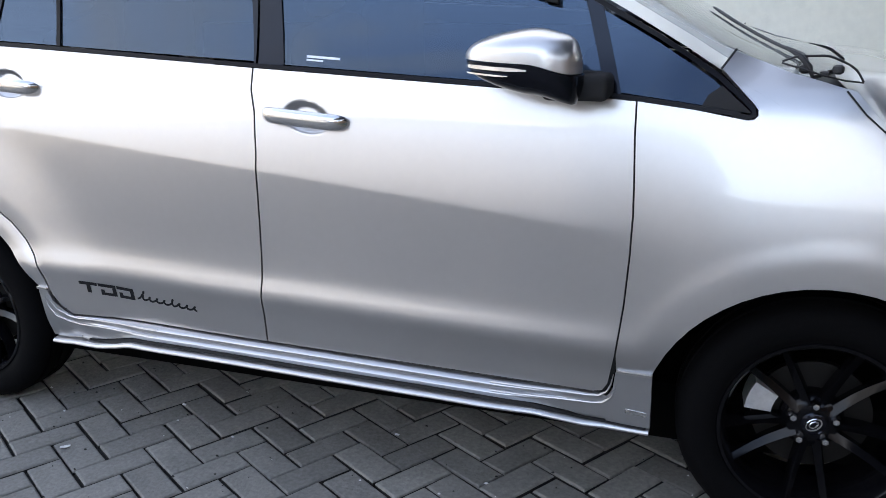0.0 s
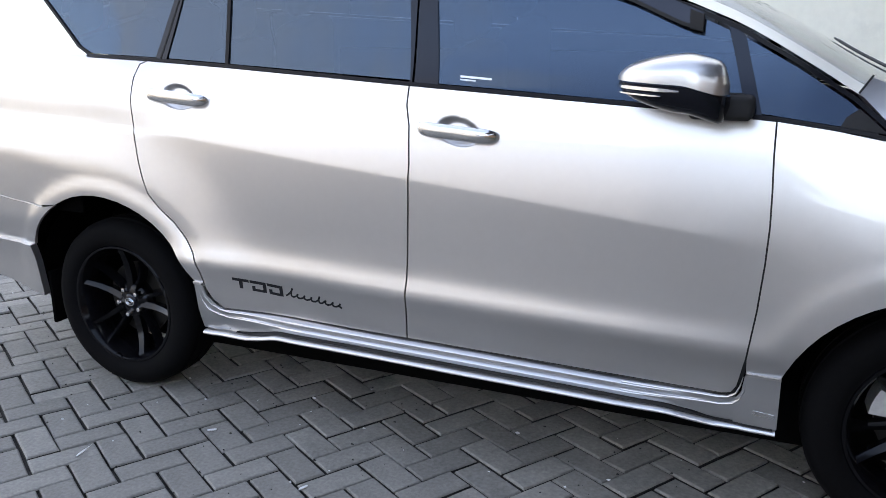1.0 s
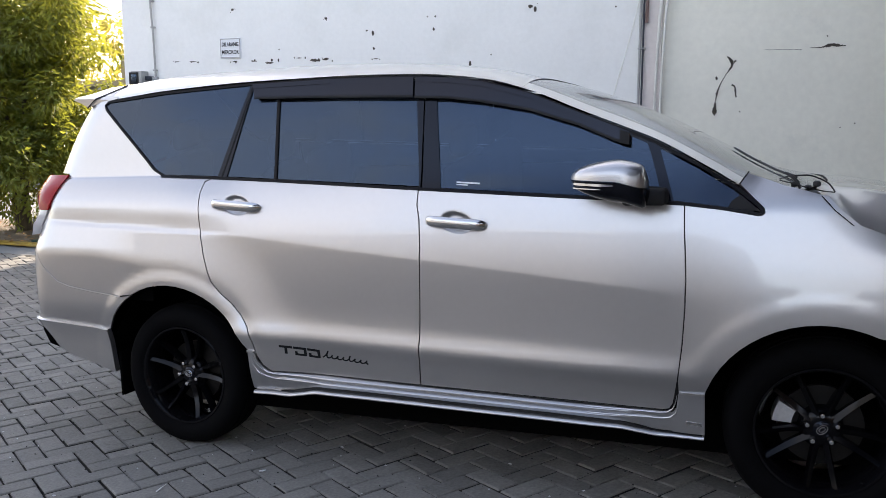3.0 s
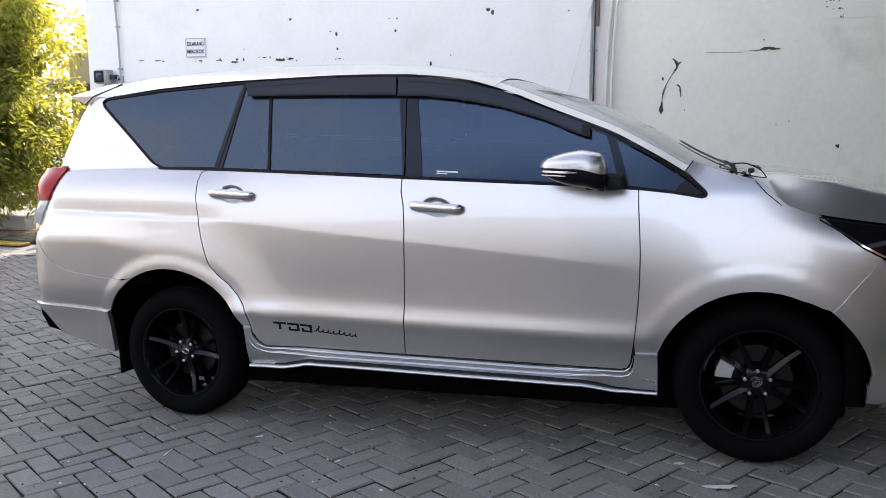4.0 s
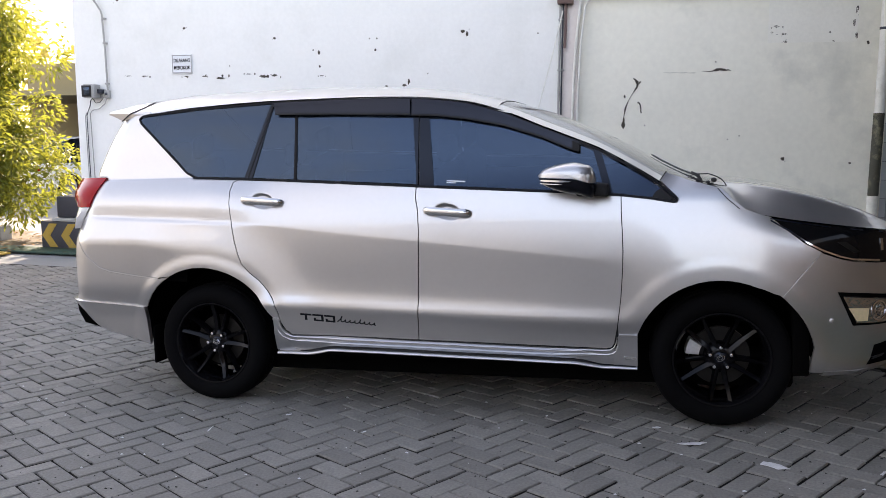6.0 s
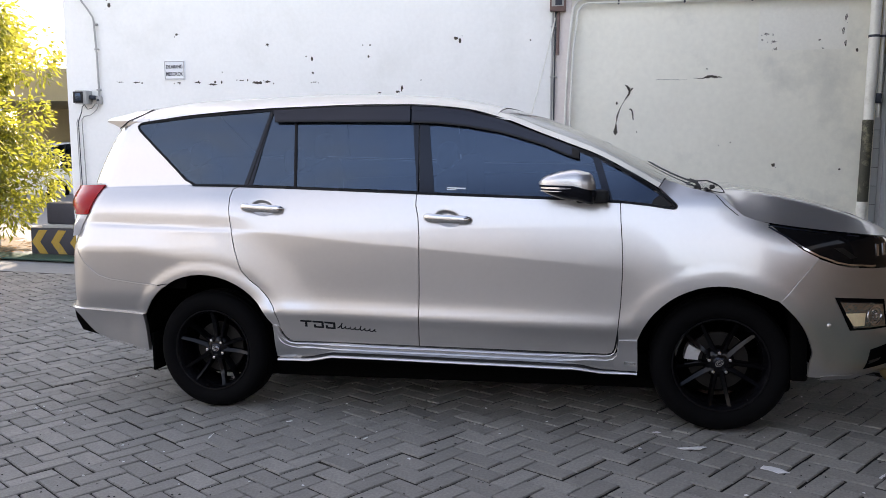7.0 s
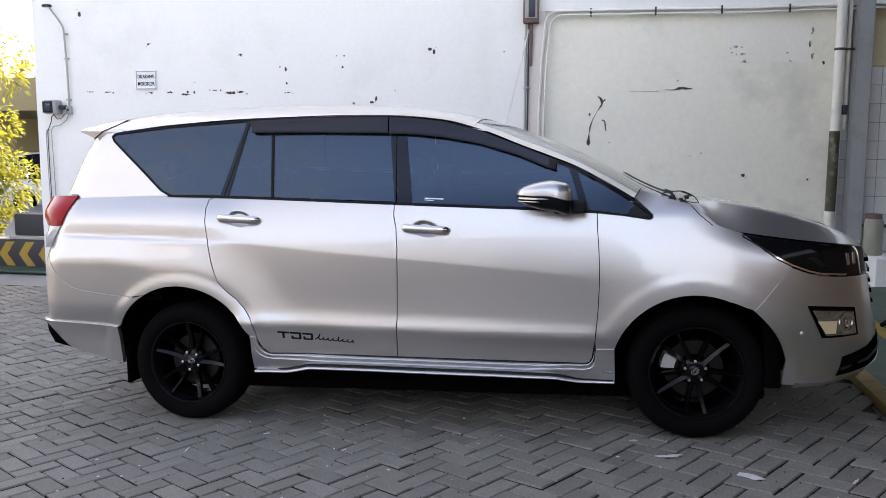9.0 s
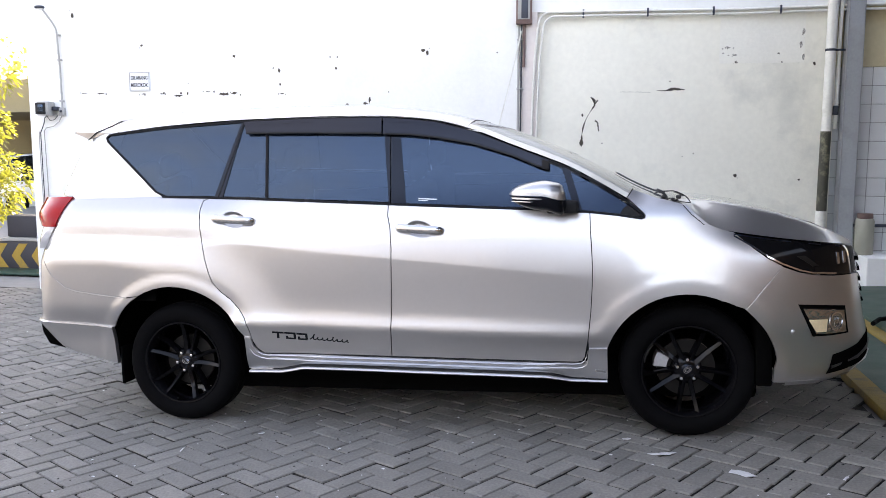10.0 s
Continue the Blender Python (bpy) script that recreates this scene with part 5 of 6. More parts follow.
part("bracket", box(-4.56, -4.50, -0.10, 0.0, 1.99, 2.04, 0.006), DARKMETAL, fb)
jb = thing("junction_box", "small grey junction box on the wall", "box", WALLM)
part("case", box(-4.50, -4.43, -0.05, 0.0, 1.93, 2.03, 0.008), GREYPLASTIC, jb)
part("knob", blob(-4.465, -0.055, 1.985, 0.015, 0.012, 0.015), DARKMETAL, jb)
cab = thing("wall_cables", "thin grey cables running down the wall", "cable", WALLM)
part("cable", tube([(-4.47, -0.03, 1.93), (-4.50, -0.04, 1.86), (-4.58, -0.04, 1.80), (-4.68, -0.04, 1.78), (-4.72, -0.03, 1.74), (-4.715, -0.02, 1.2), (-4.70, -0.02, 0.2)], 0.006, 6), GREYPLASTIC, cab)
part("cable", tube([(-4.66, -0.05, 1.93), (-4.70, -0.04, 1.90), (-4.715, -0.03, 1.84), (-4.77, -0.03, 1.72), (-4.775, -0.02, 1.2), (-4.76, -0.02, 0.2)], 0.006, 6), DARKMETAL, cab)
part("cable", tube([(-4.78, -0.02, 1.75), (-4.80, -0.02, 1.70), (-4.795, -0.02, 1.2), (-4.78, -0.02, 0.2)], 0.005, 6), GREYPLASTIC, cab)
part("cable", tube([(-4.66, -0.05, 1.93), (-4.62, -0.05, 1.87), (-4.56, -0.05, 1.88), (-4.51, -0.04, 1.94)], 0.005, 6), DARKMETAL, cab)

# pipes on the pier
pp = thing("pier_pipes", "white and dark service pipes fixed to the wall pier", "pipe", WALLM)
part("pipe", tube([(1.195, -0.03, -0.4), (1.195, -0.03, 2.95)], 0.013, 8), GREYPLASTIC, pp)
part("pipe", tube([(1.225, -0.035, -0.4), (1.225, -0.035, 2.93)], 0.009, 8), DARKMETAL, pp)
part("pipe", tube([(1.255, -0.04, 2.45), (1.258, -0.04, 2.93)], 0.016, 8), BROWNBOX, pp)
for dx, dz in ((0.0, 0.0), (0.055, -0.045)):
    pts = [(1.355 + dx, -0.035, -0.4), (1.355 + dx, -0.035, 1.9), (1.375 + dx, -0.035, 2.5), (1.405 + dx, -0.035, 2.85 + dz)]
    pts += [(1.405 + dx + 0.13 * (1 - math.cos(a)), -0.035, 2.88 + dz + 0.17 * math.sin(a)) for a in [0.3, 0.7, 1.1, 1.5]]
    pts += [(2.5, -0.02, 3.05 + dz), (3.6, -0.02, 3.04 + dz), (4.9, -0.02, 3.06 + dz), (9.0, -0.02, 3.06 + dz)]
    part("pipe", tube(pts, 0.012 if dz else 0.014, 8), PIPE, pp)
for zz in (1.6, 2.2, 2.75):
    part("pipe_clip", box(1.175, 1.255, -0.046, 0.0, zz, zz + 0.015, 0.003), GREYPLASTIC, pp)
for xx in (1.9, 2.6, 3.3, 4.0):
    part("pipe_clip", box(xx, xx + 0.02, -0.04, 0.0, 2.985, 3.075, 0.004), DARKMETAL, pp)
mb = thing("meter_box", "open brown meter box above the pier pipes", "box", WALLM)
part("case", box(1.165, 1.34, -0.10, 0.0, 2.92, 3.6, 0.008), BROWNBOX, mb)
part("door", box(1.185, 1.32, -0.112, -0.10, 2.97, 3.55, 0.004), GREYPLASTIC, mb)
part("recess", box(1.225, 1.30, -0.115, -0.111, 2.98, 3.2, 0.002), DARKMETAL, mb)
wire = thing("guy_wire", "thin pale stay wire leaning off the pier pipes", "wire", WALLM)
part("strand", tube([(1.225, -0.05, 2.85), (1.13, -0.2, 2.35), (1.0, -0.4, 1.75), (0.70, -0.85, 0.3)], 0.008, 6), PIPE, wire)

# drain pipe and steel column at the end of the wall
dp = thing("drain_pipe", "white plastic drain pipe with a weathered black stretch", "pipe", WALLM)
part("upper_pipe", tube([(4.53, -0.055, 1.72), (4.535, -0.055, 3.4), (4.535, -0.055, 6.0)], 0.052, 20), PIPE, dp)
part("painted_pipe", tube([(4.525, -0.055, 0.86), (4.528, -0.055, 1.725)], 0.054, 20), PIPEDARK, dp, "flaking black paint")
part("lower_pipe", tube([(4.52, -0.055, -0.4), (4.525, -0.055, 0.865)], 0.052, 20), PIPE, dp)
part("socket", tube([(4.523, -0.055, 0.74), (4.524, -0.055, 0.86)], 0.058, 20), PIPE, dp)
part("strap", tube([(4.53, -0.055, 2.575), (4.53, -0.055, 2.60)], 0.056, 20), DARKMETAL, dp)
part("strap_arm", box(4.57, 4.68, -0.07, -0.05, 2.577, 2.598, 0.003), DARKMETAL, dp)
part("side_pipe", tube([(4.625, -0.03, 1.75), (4.632, -0.03, 6.0)], 0.020, 10), PIPE, dp)
part("valve_box", box(4.585, 4.64, -0.08, -0.01, 1.90, 2.0, 0.008), DARKMETAL, dp)
sc = thing("steel_column", "grey painted steel column standing before the wall", "column", WALLM)
col = box(4.68, 4.845, -0.12, -0.112, -0.3, 7.0)
box(4.68, 4.845, 0.028, 0.036, -0.3, 7.0, bm=col)
box(4.68, 4.69, -0.12, 0.036, -0.3, 7.0, bm=col)
box(4.835, 4.845, -0.12, 0.036, -0.3, 7.0, bm=col)
part("shaft", col, GREYSTEEL, sc, smooth=False)
part("base_plate", box(4.62, 4.90, -0.18, 0.09, -0.06, 0.16, 0.006), GREYSTEEL, sc)
for bx in (4.645, 4.875):
    part("bolt", tube([(bx, -0.15, 0.15), (bx, -0.15, 0.19)], 0.014, 6), DARKMETAL, sc)

# tiled wall to the side of the column
wall_tiled = wallpart("wall_tiled", box(W1, 9.0, 0.10, 0.45, -0.6, 3.06), GROUT, "white tiled wall with dark joints and a beige upper part")
wallpart("wall_upper", box(W1, 9.0, 0.075, 0.099, 2.42, 3.06), BEIGE, "beige painted band above the tiles")
# low ledge with the canister
ledge = wallpart("ledge", box(4.90, 9.0, -0.45, 0.092, -0.6, 0.40, 0.01), WALL, "low white ledge before the tiles", "ledge")
can = thing("canister", "dirty grey-green canister with a dark brown lid standing on a ledge", "canister", WALLM @ pose(4.96, -0.12, 0.40))
body = bmesh.new()
lathe([(0.0, 0.0), (0.090, 0.0), (0.098, 0.012), (0.098, 0.36), (0.085, 0.39), (0.0, 0.39)], 28, body)
bmesh.ops.rotate(body, verts=body.verts[:], cent=(0, 0, 0), matrix=Matrix.Rotation(radians(90), 3, "X"))
part("body", body, CREAM, can)
lid = lathe([(0.0, 0.39), (0.075, 0.39), (0.082, 0.40), (0.078, 0.445), (0.0, 0.45)], 28)
bmesh.ops.rotate(lid, verts=lid.verts[:], cent=(0, 0, 0), matrix=Matrix.Rotation(radians(90), 3, "X"))
part("lid", lid, BROWNBOX, can)
rail = thing("wall_rail", "black pipe rail along the tiled wall", "pipe", WALLM)
part("rail", tube([(4.90, 0.05, 0.70), (9.0, 0.05, 0.70)], 0.018, 8), DARKMETAL, rail)
part("bracket", box(5.5, 5.54, 0.03, 0.09, 0.66, 0.74, 0.004), DARKMETAL, rail)

# green painted walkway with yellow edges, before the van
def yard_slab(name, x0, x1, y0, y1, z0, z1, material, label, category, kind="structure"):
    return tagged(link(name, box(x0, x1, y0, y1, z0, z1, 0.006), material, None, label, True, YARD), label, category, kind=kind)


yard_slab("walkway", 3.88, 4.26, -6.2, 5.0, -0.02, 0.035, GREENPAINT, "green painted walkway with worn paint", "walkway")
yard_slab("walkway_edge", 3.77, 3.88, -6.2, 5.0, -0.02, 0.040, KERBYELLOW, "worn yellow painted kerb line", "kerb")
yard_slab("walkway_edge", 4.26, 4.37, -6.2, 5.0, -0.02, 0.045, KERBYELLOW, "worn yellow painted kerb line", "kerb")
yard_slab("walkway", 4.37, 8.5, -6.2, 4.9, -0.02, 0.070, GREENPAINT, "green painted platform with worn paint", "walkway")
hose = thing("garden_hose", "black hose lying on the green walkway", "hose", YARD)
part("hose", tube([(4.3 + 0.1 * i, 2.7 + 0.25 * math.sin(i * 0.9), 0.095) for i in range(14)], 0.018, 8), RUBBER, hose)

# ================= planter and tree at the back =================
GZ = yard(-7, 7)
kerb = thing("chevron_barrier", "black and yellow chevron concrete barrier beside the planter", "barrier", pose(-6.6, 6.85, GZ, 0, 0, 3))
part("block", box(-0.36, 0.95, -0.12, 0.12, -0.05, 0.42, 0.015), BLACKPAINT, kerb)
for i in range(4):
    x = -0.34 + 0.33 * i
    ch = bmesh.new()
    for sz in (0, 1):
        z0, z1 = (0.02, 0.20) if sz == 0 else (0.385, 0.20)
        v = [ch.verts.new(p) for p in ((x + 0.13, -0.124, z0), (x + 0.27, -0.124, z0), (x + 0.14, -0.124, z1), (x, -0.124, z1))]
        ch.faces.new(v if sz == 0 else v[::-1])
    bmesh.ops.remove_doubles(ch, verts=ch.verts[:], dist=1e-4)
    r = bmesh.ops.extrude_face_region(ch, geom=ch.faces[:])
    bmesh.ops.translate(ch, verts=[g for g in r["geom"] if isinstance(g, bmesh.types.BMVert)], vec=(0, 0.006, 0))
    bmesh.ops.recalc_face_normals(ch, faces=ch.faces[:])
    part("chevron", ch, YELLOW, kerb, "yellow chevron stripe", smooth=False)
part("top_slab", box(-0.15, 0.9, -0.13, 0.13, 0.42, 0.47, 0.01), CONCRETE, kerb)
tagged(link("loose_block", box(-0.28, 0.28, -0.14, 0.14, 0.0, 0.33, 0.03), BLACKPAINT, None, "", True, pose(-6.45, 6.95, GZ + 0.47)), "black concrete block resting on the barrier", "block")
tagged(link("green_strip", box(-7.9, -4.9, 6.25, 6.70, 0, 0.03, 0.008), GREENPAINT, None, "", True, pose(0, 0, GZ - 0.012)), "green painted strip before the barrier", "kerb", kind="structure")
tagged(link("yellow_strip", box(-9.6, -7.0, 5.9, 6.12, 0, 0.03, 0.008), YELLOW, None, "", True, pose(0, 0, GZ - 0.012)), "worn yellow painted kerb line", "kerb", kind="structure")
soil = bmesh.new()
bmesh.ops.create_circle(soil, cap_ends=True, segments=90, radius=1.0)
for v in soil.verts:
    a = math.atan2(v.co.y, v.co.x)
    k = 1 + 0.10 * math.sin(5 * a) + 0.06 * math.sin(11 * a + 1) + 0.04 * math.sin(23 * a)
    v.co.x *= 2.05 * k
    v.co.y *= 1.5 * k
r = bmesh.ops.extrude_face_region(soil, geom=soil.faces[:])
bmesh.ops.translate(soil, verts=[g for g in r["geom"] if isinstance(g, bmesh.types.BMVert)], vec=(0, 0, 0.03))
for v in soil.verts:
    if v.co.z > 0.01:
        v.co.x, v.co.y = v.co.x * 0.9, v.co.y * 0.9
bmesh.ops.recalc_face_normals(soil, faces=soil.faces[:])
tagged(link("planting_bed", soil, SOIL, None, "", False, pose(-9.6, 7.2, GZ - 0.03)), "dry soil bed with fallen leaves under the tree", "soil", kind="structure")
pb = thing("planter_curb", "pale concrete kerb stone at the planting bed", "kerb", pose(-8.45, 7.35, GZ - 0.01))
part("stone", box(-0.5, 0.25, -0.12, 0.12, 0, 0.24, 0.02), CONCRETE, pb)


def leaf_cloud(bm, rnd, centres, count, length, droop):
    """Many small folded leaves in loose clumps."""
    for _ in range(count):
        c, r = centres[rnd.randrange(len(centres))]
        d = Vector((rnd.gauss(0, 1), rnd.gauss(0, 1), rnd.gauss(0, 1))).normalized()
        p = Vector(c) + d * r * rnd.uniform(0.35, 1.05) ** 0.6
        out = Vector((d.x + rnd.gauss(0, 0.5), d.y + rnd.gauss(0, 0.5), d.z * 0.5 - droop + rnd.gauss(0, 0.35))).normalized()
        wid = out.cross(Vector((rnd.gauss(0, 1), rnd.gauss(0, 1), rnd.gauss(0, 1)))).normalized()
        up = out.cross(wid).normalized()
        ll = length * rnd.uniform(0.6, 1.25)
        w = ll * rnd.uniform(0.13, 0.20)
        a, m, b = p, p + out * ll * 0.5 + up * ll * 0.05, p + out * ll - up * ll * 0.06
        v = [bm.verts.new(q) for q in (a, m + wid * w, b, m - wid * w, m - up * w * 0.35)]
        bm.faces.new((v[0], v[1], v[4]))
        bm.faces.new((v[1], v[2], v[4]))
        bm.faces.new((v[2], v[3], v[4]))
        bm.faces.new((v[3], v[0], v[4]))


def tree(name, label, m, height, spread, low, seed, count, leaf, material, tiers):
    rnd = random.Random(seed)
    t = thing(name, label, "tree", m)
    trunk = bmesh.new()
    tips = []
    for k in range(4):
        a = k * 1.6 + rnd.uniform(-0.3, 0.3)
        h = height * rnd.uniform(0.6, 0.85)
        lean = spread * rnd.uniform(0.15, 0.35)
        pts = [(0.07 * math.cos(a), 0.07 * math.sin(a), -0.05)]
        for i in range(1, 7):
            f = i / 6
            pts.append((lean * f ** 1.3 * math.cos(a) + rnd.uniform(-0.05, 0.05), lean * f ** 1.3 * math.sin(a) + rnd.uniform(-0.05, 0.05), h * f))
        tube(pts, [0.085 * (1 - 0.8 * i / 6) for i in range(7)], 8, trunk)
        for i in range(2, 7):
            for _ in range(3):
                b = a + rnd.uniform(-1.8, 1.8)
                ln = spread * rnd.uniform(0.35, 0.85) * (1 - 0.3 * i / 6)
                p = Vector(pts[i])
                q = p + Vector((math.cos(b) * ln * 0.5, math.sin(b) * ln * 0.5, ln * 0.25))
                e = p + Vector((math.cos(b) * ln, math.sin(b) * ln, ln * rnd.uniform(0.1, 0.5)))
                tube([p, q, e], [0.025, 0.016, 0.006], 5, trunk)
                tips.append(tuple(e))
    part("trunk", trunk, BARK, t)
    centres = []
    for cz, rr, n in tiers:
        for _ in range(n):
            b = rnd.uniform(0, 2 * math.pi)
            q = rr * rnd.uniform(0.25, 1.0)
            centres.append(((q * math.cos(b), q * math.sin(b) * 0.8, cz + rnd.uniform(-0.35, 0.35)), rnd.uniform(0.26, 0.50)))
    centres += [((p[0], p[1], p[2]), rnd.uniform(0.2, 0.4)) for p in tips]
    crown = bmesh.new()
    leaf_cloud(crown, rnd, centres, count, leaf, 0.55)
    part("crown", crown, material, t, "drooping narrow green leaves lit yellow at the edge", smooth=False)
    return t


tree("tree", "bushy broadleaf tree with drooping leaves in a planting bed", pose(-9.09, 7.2, GZ + 0.05), 3.8, 1.4, 0.4, 3, 60000, 0.125,
     LEAF, ((0.85, 1.7, 22), (1.35, 2.1, 38), (2.0, 1.95, 34), (2.75, 1.0, 8), (3.15, 1.85, 34), (3.7, 1.4, 20), (4.2, 0.7, 7), (4.55, 0.3, 2)))

# fallen leaves and litter on the paving
rnd = random.Random(11)
dead = bmesh.new()
for _ in range(260):
    x, y = rnd.uniform(-10.5, -6.9), rnd.uniform(5.9, 8.2)
    a = rnd.uniform(0, 6.28)
    l2 = rnd.uniform(0.03, 0.08)
    z = GZ + 0.010 + rnd.uniform(0, 0.015)
    v = [dead.verts.new(q) for q in ((x, y, z), (x + l2 * math.cos(a + 0.4), y + l2 * math.sin(a + 0.4), z + 0.012), (x + 1.6 * l2 * math.cos(a), y + 1.6 * l2 * math.sin(a), z + 0.004), (x + l2 * math.cos(a - 0.4), y + l2 * math.sin(a - 0.4), z + 0.012))]
    dead.faces.new(v)
DEAD = mat("dead_leaf", (0.28, 0.14, 0.05), 0.8, vary=0.3, scale=3, random=0.4)
tagged(link("fallen_leaves", dead, DEAD, None, "", False), "dry brown fallen leaves on the soil", "leaves", kind="stuff")
for i, (x, y, a, sx, sy) in enumerate(((2.62, -0.20, 20, 0.10, 0.03), (2.95, -0.42, -25, 0.10, 0.045), (3.37, -0.42, 60, 0.05, 0.012), (0.55, -0.12, 40, 0.03, 0.012), (2.45, 0.0, 10, 0.04, 0.02), (1.05, -0.32, 70, 0.035, 0.01), (0.25, -0.42, 100, 0.06, 0.006))):
    lb = chip(0, 0, 1.0, 1.0, 40 + i, 0.0, 5)
    bmesh.ops.rotate(lb, verts=lb.verts[:], cent=(0, 0, 0), matrix=Matrix.Rotation(radians(-90), 3, "X"))
    for v in lb.verts:
        v.co = Vector((v.co.x * sx, v.co.y * sy, 0.0025 if v.co.z > -0.001 else 0.0))
    tagged(link("litter", lb, LITTER, None, "", False, YARD @ pose(x, y, 0.003, 0, 0, a)), "pale scrap of litter on the paving", "litter", group="litter on the paving")


# ---- parked cars beyond the tree ----
def parked_car(paint, label, m, tall=1.5, length=4.4, boxy=0.0):
    c = thing("parked_car", label, "car", m, group="cars parked at the back")
    hl, hw = length / 2, 0.88
    def ring(x, zs, ws):
        pts = [(x, -w, z) for z, w in zip(zs, ws)] + [(x, w, z) for z, w in zip(zs[::-1], ws[::-1])]
        return pts
    b = bmesh.new()
    rr = []
    for f, top, w in ((-1.0, 0.72, 0.70), (-0.96, 0.86, 0.80), (-0.8, 0.93 + boxy * 0.05, 0.87), (-0.3, 0.95, 0.88), (0.2, 0.93, 0.88), (0.5, 0.90, 0.87), (0.85, 0.80, 0.83), (0.97, 0.70, 0.74), (1.0, 0.58, 0.64)):
        rr.append(ring(f * hl, (0.24, 0.34, 0.60, top - 0.06, top), (w * 0.93, w * 0.98, w, w * 0.97, w * 0.86)))
    loft(rr, bm=b)
    part("body", b, paint, c)
    g = bmesh.new()
    rr = []
    for f, z, w in ((-0.86 + 0.0 * boxy, 0.93, 0.70), (-0.62 - 0.15 * boxy, tall - 0.10, 0.62), (-0.35, tall, 0.60), (0.05, tall, 0.60), (0.22, tall - 0.10, 0.62), (0.52, 0.91, 0.72)):
        rr.append(ring(f * hl, (0.88, 0.88 + (z - 0.88) * 0.5, z - 0.02, z), (0.80, (0.80 + w) / 2, w, w * 0.9)))
    loft(rr, bm=g)
    part("cabin", g, GLASS, c, "dark glass cabin")
    rf = bmesh.new()
    rr = []
    for f, z in ((-0.66, tall - 0.13), (-0.5, tall - 0.03), (-0.3, tall + 0.012), (0.0, tall + 0.012), (0.14, tall - 0.03), (0.25, tall - 0.11)):
        rr.append(ring(f * hl, (z - 0.02, z, z + 0.012), (0.66, 0.63, 0.5)))
    loft(rr, bm=rf)
    part("roof", rf, paint, c)
    for sgn in (-1, 1):
        for pts in (((0.53, 0.90, 0.78), (0.22, tall - 0.08, 0.645)), ((-0.86, 0.93, 0.76), (-0.62, tall - 0.08, 0.645)), ((-0.22, 0.92, 0.815), (-0.20, tall - 0.03, 0.63))):
            part("pillar", tube([(f * hl, sgn * w, z) for f, z, w in pts], 0.035, 6), paint, c)
        part("door_mirror", blob(0.36 * hl, sgn * 0.95, 1.0, 0.07, 0.10, 0.07), paint, c)
        part("door_handle", blob(-0.05 * hl, sgn * 0.885, 0.80, 0.09, 0.015, 0.015), CHROME, c)
        part("headlamp", blob(0.92 * hl, sgn * 0.62, 0.66, 0.12, 0.14, 0.06), WHITELENS, c)
        part("tail_lamp", blob(-0.96 * hl, sgn * 0.66, 0.78, 0.07, 0.13, 0.09), RED, c)
        for f in (-0.60, 0.62):
            t = lathe([(0.20, -0.08), (0.30, -0.10), (0.325, -0.07), (0.325, 0.07), (0.30, 0.10), (0.20, 0.08)], 28)
            w = part("wheel", t, RUBBER, c, m=pose(f * hl, sgn * 0.80, 0.325))
            part("rim", lathe([(0.0, -0.085 * sgn * -1 if sgn > 0 else -0.085), (0.12, -0.07 if sgn < 0 else 0.07), (0.205, -0.08 if sgn < 0 else 0.08), (0.205, 0.0)], 24), CHROME, w)
    return c


parked_car(BROWNCAR, "dark brown saloon car parked in the sun", pose(-15.7, 7.3, yard(-16, 7.3), 0, 0, 55), 1.46)
parked_car(WHITECAR, "white car parked behind the brown saloon", pose(-18.6, 12.0, yard(-18.6, 12), 0, 0, 55), 1.62, 4.3, 0.6)
parked_car(WHITECAR, "white car parked in the open shed behind the wall", pose(-13.6, 16.6, GZ, 0, 0, 70), 1.62, 4.4, 0.6)

# far hedge, shed and buildings
hedge = bmesh.new()
rnd = random.Random(5)
cent = [((rnd.uniform(-62, -14), rnd.uniform(30, 38), rnd.uniform(0.5, 6.5)), rnd.uniform(0.8, 1.8)) for _ in range(160)]
cent += [((rnd.uniform(-48, -27), rnd.uniform(12, 22), rnd.uniform(0.5, 6.0)), rnd.uniform(0.8, 1.6)) for _ in range(70)]
leaf_cloud(hedge, rnd, cent, 16000, 0.62, 0.3)
tagged(link("far_trees", hedge, LEAF_HAZED, None, "", False, pose(0, 0, GZ)), "trees beyond the parked cars, sun and haze put into their colour", "trees", kind="stuff")
shed = thing("car_shed", "olive roofed car shed behind the wall", "shed", pose(-14.5, 22.0, GZ))
part("back_wall", box(-6, 9, 0.0, 0.2, 0, 4.2), OLIVE, shed, smooth=False)
part("roof", box(-6.3, 9.3, -6.5, 0.4, 2.75, 2.9), OLIVE, shed, smooth=False)
for x in (-6, -1, 4, 9):
    part("post", box(x - 0.06, x + 0.06, -6.3, -6.18, 0, 2.75), GREYSTEEL, shed, smooth=False)

# the building across the yard
fac = thing("facing_building", "plain grey building across the yard", "building", pose(0, -15.0, yard(0, -6) - 0.02))
part("wall", box(-30, 0.8, -8, 0, 0, 5.2), FACADE, fac, smooth=False)
# unseen block added to dim the bright gap mirrored in the wing
part("gap_blocker", box(0.802, 9.0, -7, -0.3, 0, 3.2), FACADE, fac, smooth=False)
part("roof", box(-30.4, 1.2, -8.4, 0.5, 5.2, 5.45), GREYSTEEL, fac, smooth=False)

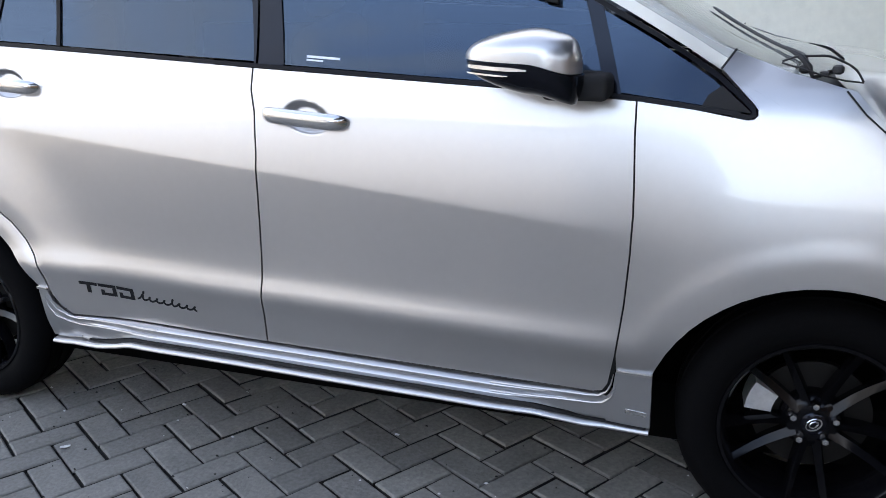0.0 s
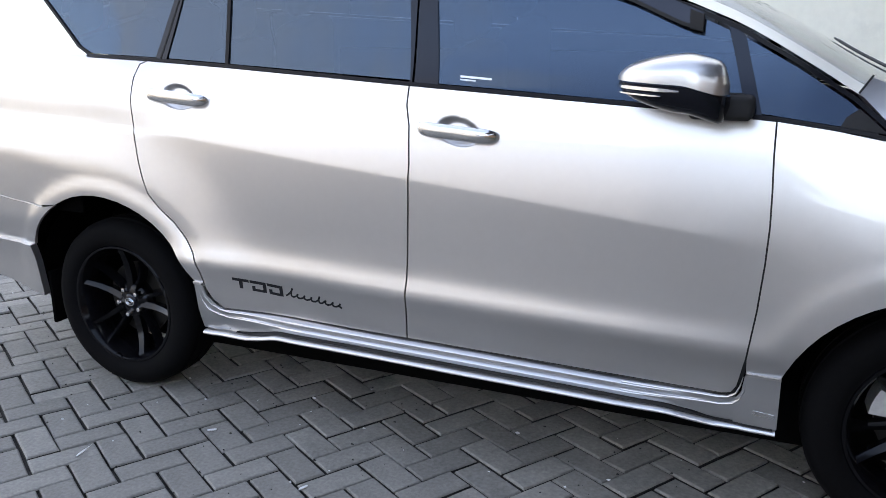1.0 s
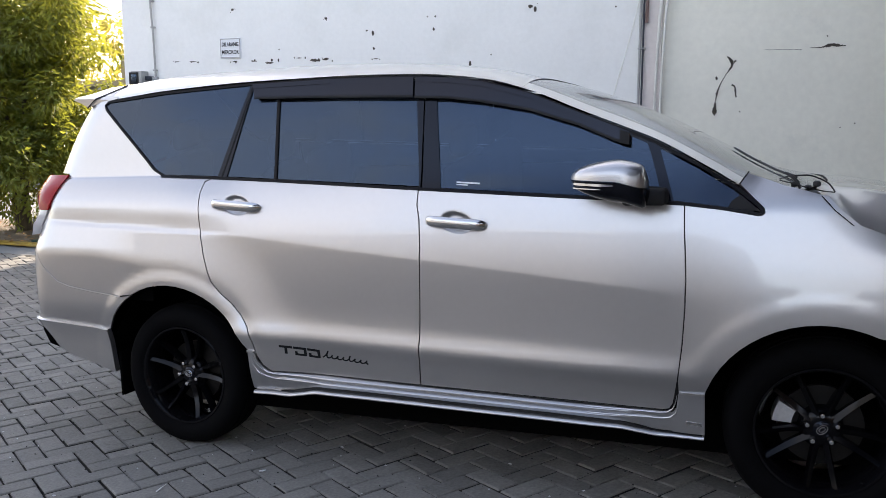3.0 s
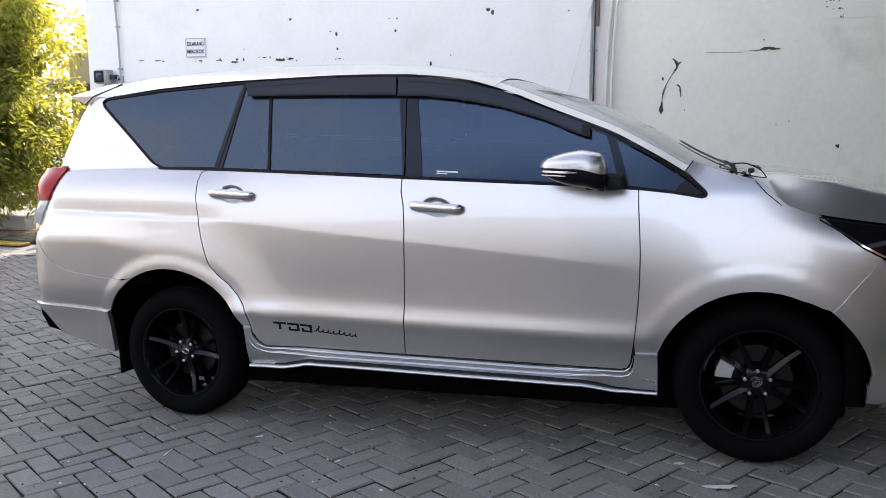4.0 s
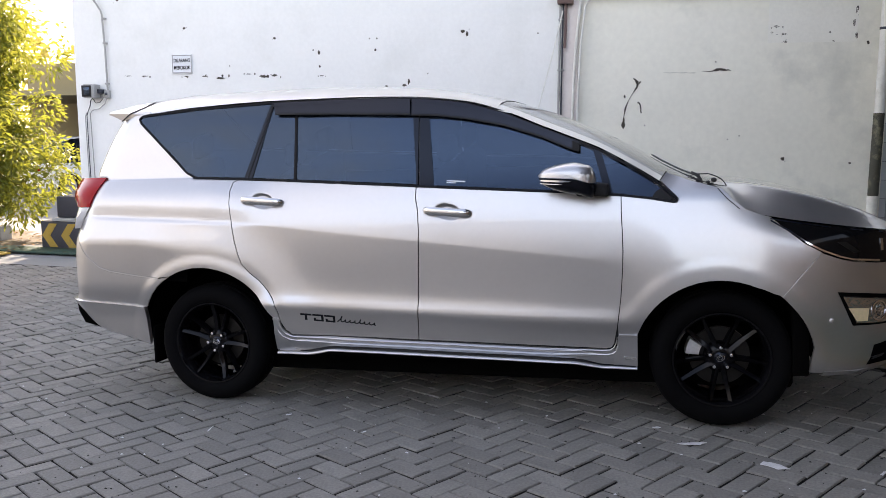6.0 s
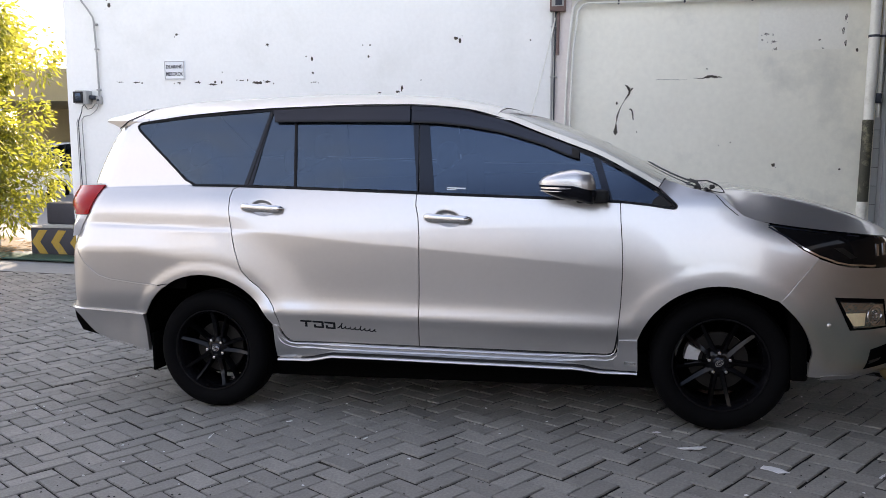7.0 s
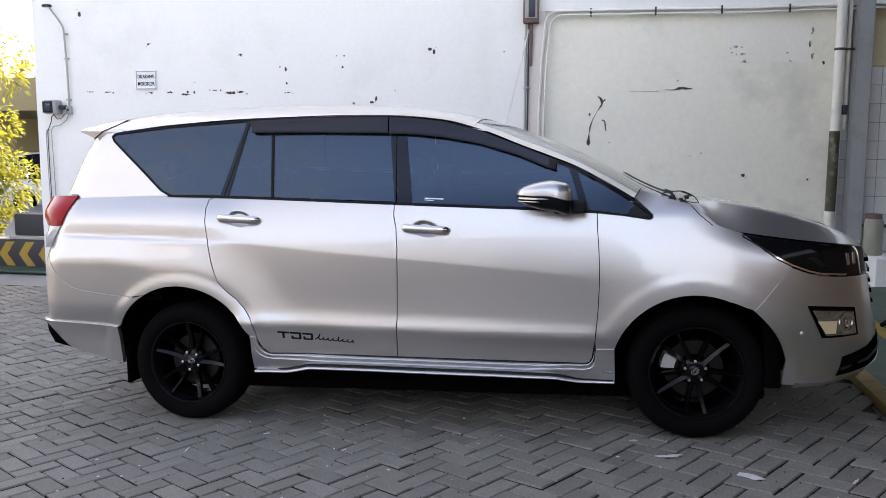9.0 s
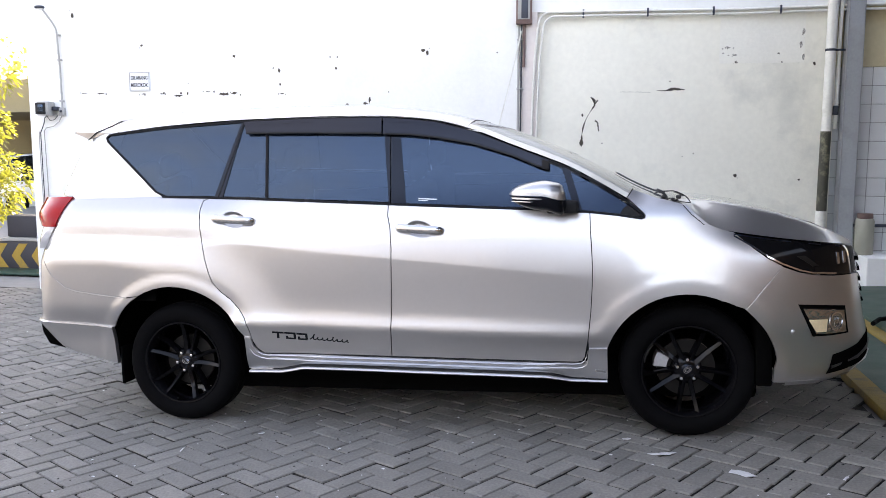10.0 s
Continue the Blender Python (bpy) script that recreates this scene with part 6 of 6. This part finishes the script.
# grit and crumbs on the paving
for nm, material, count, size, label in (("grit", BED, 2600, 0.0045, "dark crumbs of soil between the blocks"), ("crumbs", LITTER, 420, 0.006, "small pale crumbs scattered on the blocks")):
    rnd = random.Random(len(nm))
    gv, gf = [], []
    for _ in range(count):
        x, y = rnd.uniform(-4.5, 3.7), rnd.uniform(-3.4, 1.0) if rnd.random() < 0.8 else rnd.uniform(1.0, 5.0)
        r, a = size * rnd.uniform(0.35, 1.3), rnd.uniform(0, 6.28)
        z = yard(x, y) + 0.001
        o = len(gv)
        for k in range(5):
            q = a + k * 1.2566
            rr = r * rnd.uniform(0.5, 1.2)
            gv.append((x + rr * math.cos(q) * 1.5, y + rr * math.sin(q), z - 0.003))
        gv.append((x, y, z + r * 0.35))
        gf += [(o + k, o + (k + 1) % 5, o + 5) for k in range(5)]
    gm = bpy.data.meshes.new(nm)
    gm.from_pydata(gv, [], gf)
    gm.materials.append(material)
    tagged(new(nm, gm), label, "grit", kind="stuff")

# ================= pieces of the tiled wall =================
tile_bm = box(-0.0975, 0.0975, -0.010, 0.0, -0.0975, 0.0975, 0.003, 1)
tile_me = bpy.data.meshes.new("tile")
tile_bm.to_mesh(tile_me)
tile_bm.free()
tile_me.materials.append(TILE)
for i in range(8):
    for j in range(15):
        ob = new("tile", tile_me)
        ob.matrix_world = WALLM @ pose(W1 + 0.10 + 0.2 * i, 0.099, -0.48 + 0.2 * j)
        ob.parent = wall_tiled
        ob.matrix_parent_inverse = WALLM.inverted()

# ================= paving blocks in herringbone =================
PW, ANG = 0.110, radians(59)
ca, sa = math.cos(ANG), math.sin(ANG)


def paver_mesh(w, h, seed):
    rnd = random.Random(seed)
    bm = bmesh.new()
    b0, b1, b2 = 0.0042, 0.0062, 0.0100
    tilt = [rnd.uniform(-0.0015, 0.0015) for _ in range(4)]
    rings = []
    for ins, z in ((b0, -0.03), (b0, -0.0075), (b1, -0.0025), (b2, 0.0)):
        rings.append([(sx * (w / 2 - ins), sy * (h / 2 - ins), z + (tilt[k] if z > -0.005 else 0)) for k, (sx, sy) in enumerate(((-1, -1), (1, -1), (1, 1), (-1, 1)))])
    vs = [[bm.verts.new(p) for p in r] for r in rings]
    for a, c in zip(vs, vs[1:]):
        for k in range(4):
            bm.faces.new((a[k], a[(k + 1) % 4], c[(k + 1) % 4], c[k]))
    bm.faces.new(vs[-1])
    bm.faces.ensure_lookup_table()
    for k in range(4):
        bm.faces[k].material_index = 1
    for f in bm.faces:
        f.smooth = len(f.verts) == 4 and f.index >= 4
    bm.normal_update()
    me = bpy.data.meshes.new("paver")
    bm.to_mesh(me)
    bm.free()
    me.materials.append(PAVER)
    me.materials.append(BED)
    return me


kinds = [paver_mesh(2 * PW, PW, k) for k in range(6)]
rnd = random.Random(2)
verts, faces, dirt = [], [], []
near = 0
for i in range(-140, 141):
    for j in range(-140, 141):
        k = (i - j) % 4
        if k == 0:
            lx, ly, rot = (i + 1) * PW, (j + 0.5) * PW, 0.0
        elif k == 2:
            lx, ly, rot = (i + 0.5) * PW, j * PW, math.pi / 2
        else:
            continue
        x, y = lx * ca - ly * sa + 0.05, lx * sa + ly * ca + 0.02
        if not (-11.0 < x < 3.74 and -8.0 < y < 5.2) or (x < -8.5 and y > 5.8):
            continue
        turn = ANG + rot + rnd.uniform(-0.016, 0.016)
        x, y = x + rnd.uniform(-0.0022, 0.0022), y + rnd.uniform(-0.0022, 0.0022)
        drop = rnd.uniform(-0.0045, 0.003)
        me = kinds[rnd.randrange(6)]
        if -0.6 < x < 3.5 and -1.62 < y < -0.12 and near < 300:
            near += 1
            ob = new("paver", me)
            ob.matrix_world = YARD @ pose(x, y, drop, 0, 0, math.degrees(turn))
            ob.parent = ground
            continue
        c, s2 = math.cos(turn), math.sin(turn)
        o = len(verts)
        for v in me.vertices:
            px, py = x + v.co.x * c - v.co.y * s2, y + v.co.x * s2 + v.co.y * c
            verts.append((px, py, yard(px, py) + v.co.z + drop))
        faces += [tuple(o + q for q in f.vertices) for f in me.polygons]
        dirt += [f.material_index for f in me.polygons]
pm = bpy.data.meshes.new("paving")
pm.from_pydata(verts, [], faces)
pm.materials.append(PAVER)
pm.materials.append(BED)
pm.polygons.foreach_set("material_index", dirt)
paving = new("paving", pm)
paving.parent = ground
tagged(paving, "grey concrete blocks in herringbone", kind="stuff")
bed = bmesh.new()
bx, by = [-11.0, -4.2, 3.74], [-8.0, -6.0, 5.3]
bv = [[bed.verts.new((x, y, yard(x, y) - 0.019)) for y in by] for x in bx]
for i in range(2):
    for j in range(2):
        bed.faces.new((bv[i][j], bv[i + 1][j], bv[i + 1][j + 1], bv[i][j + 1]))
part("paving_bed", bed, BED, ground, smooth=False)
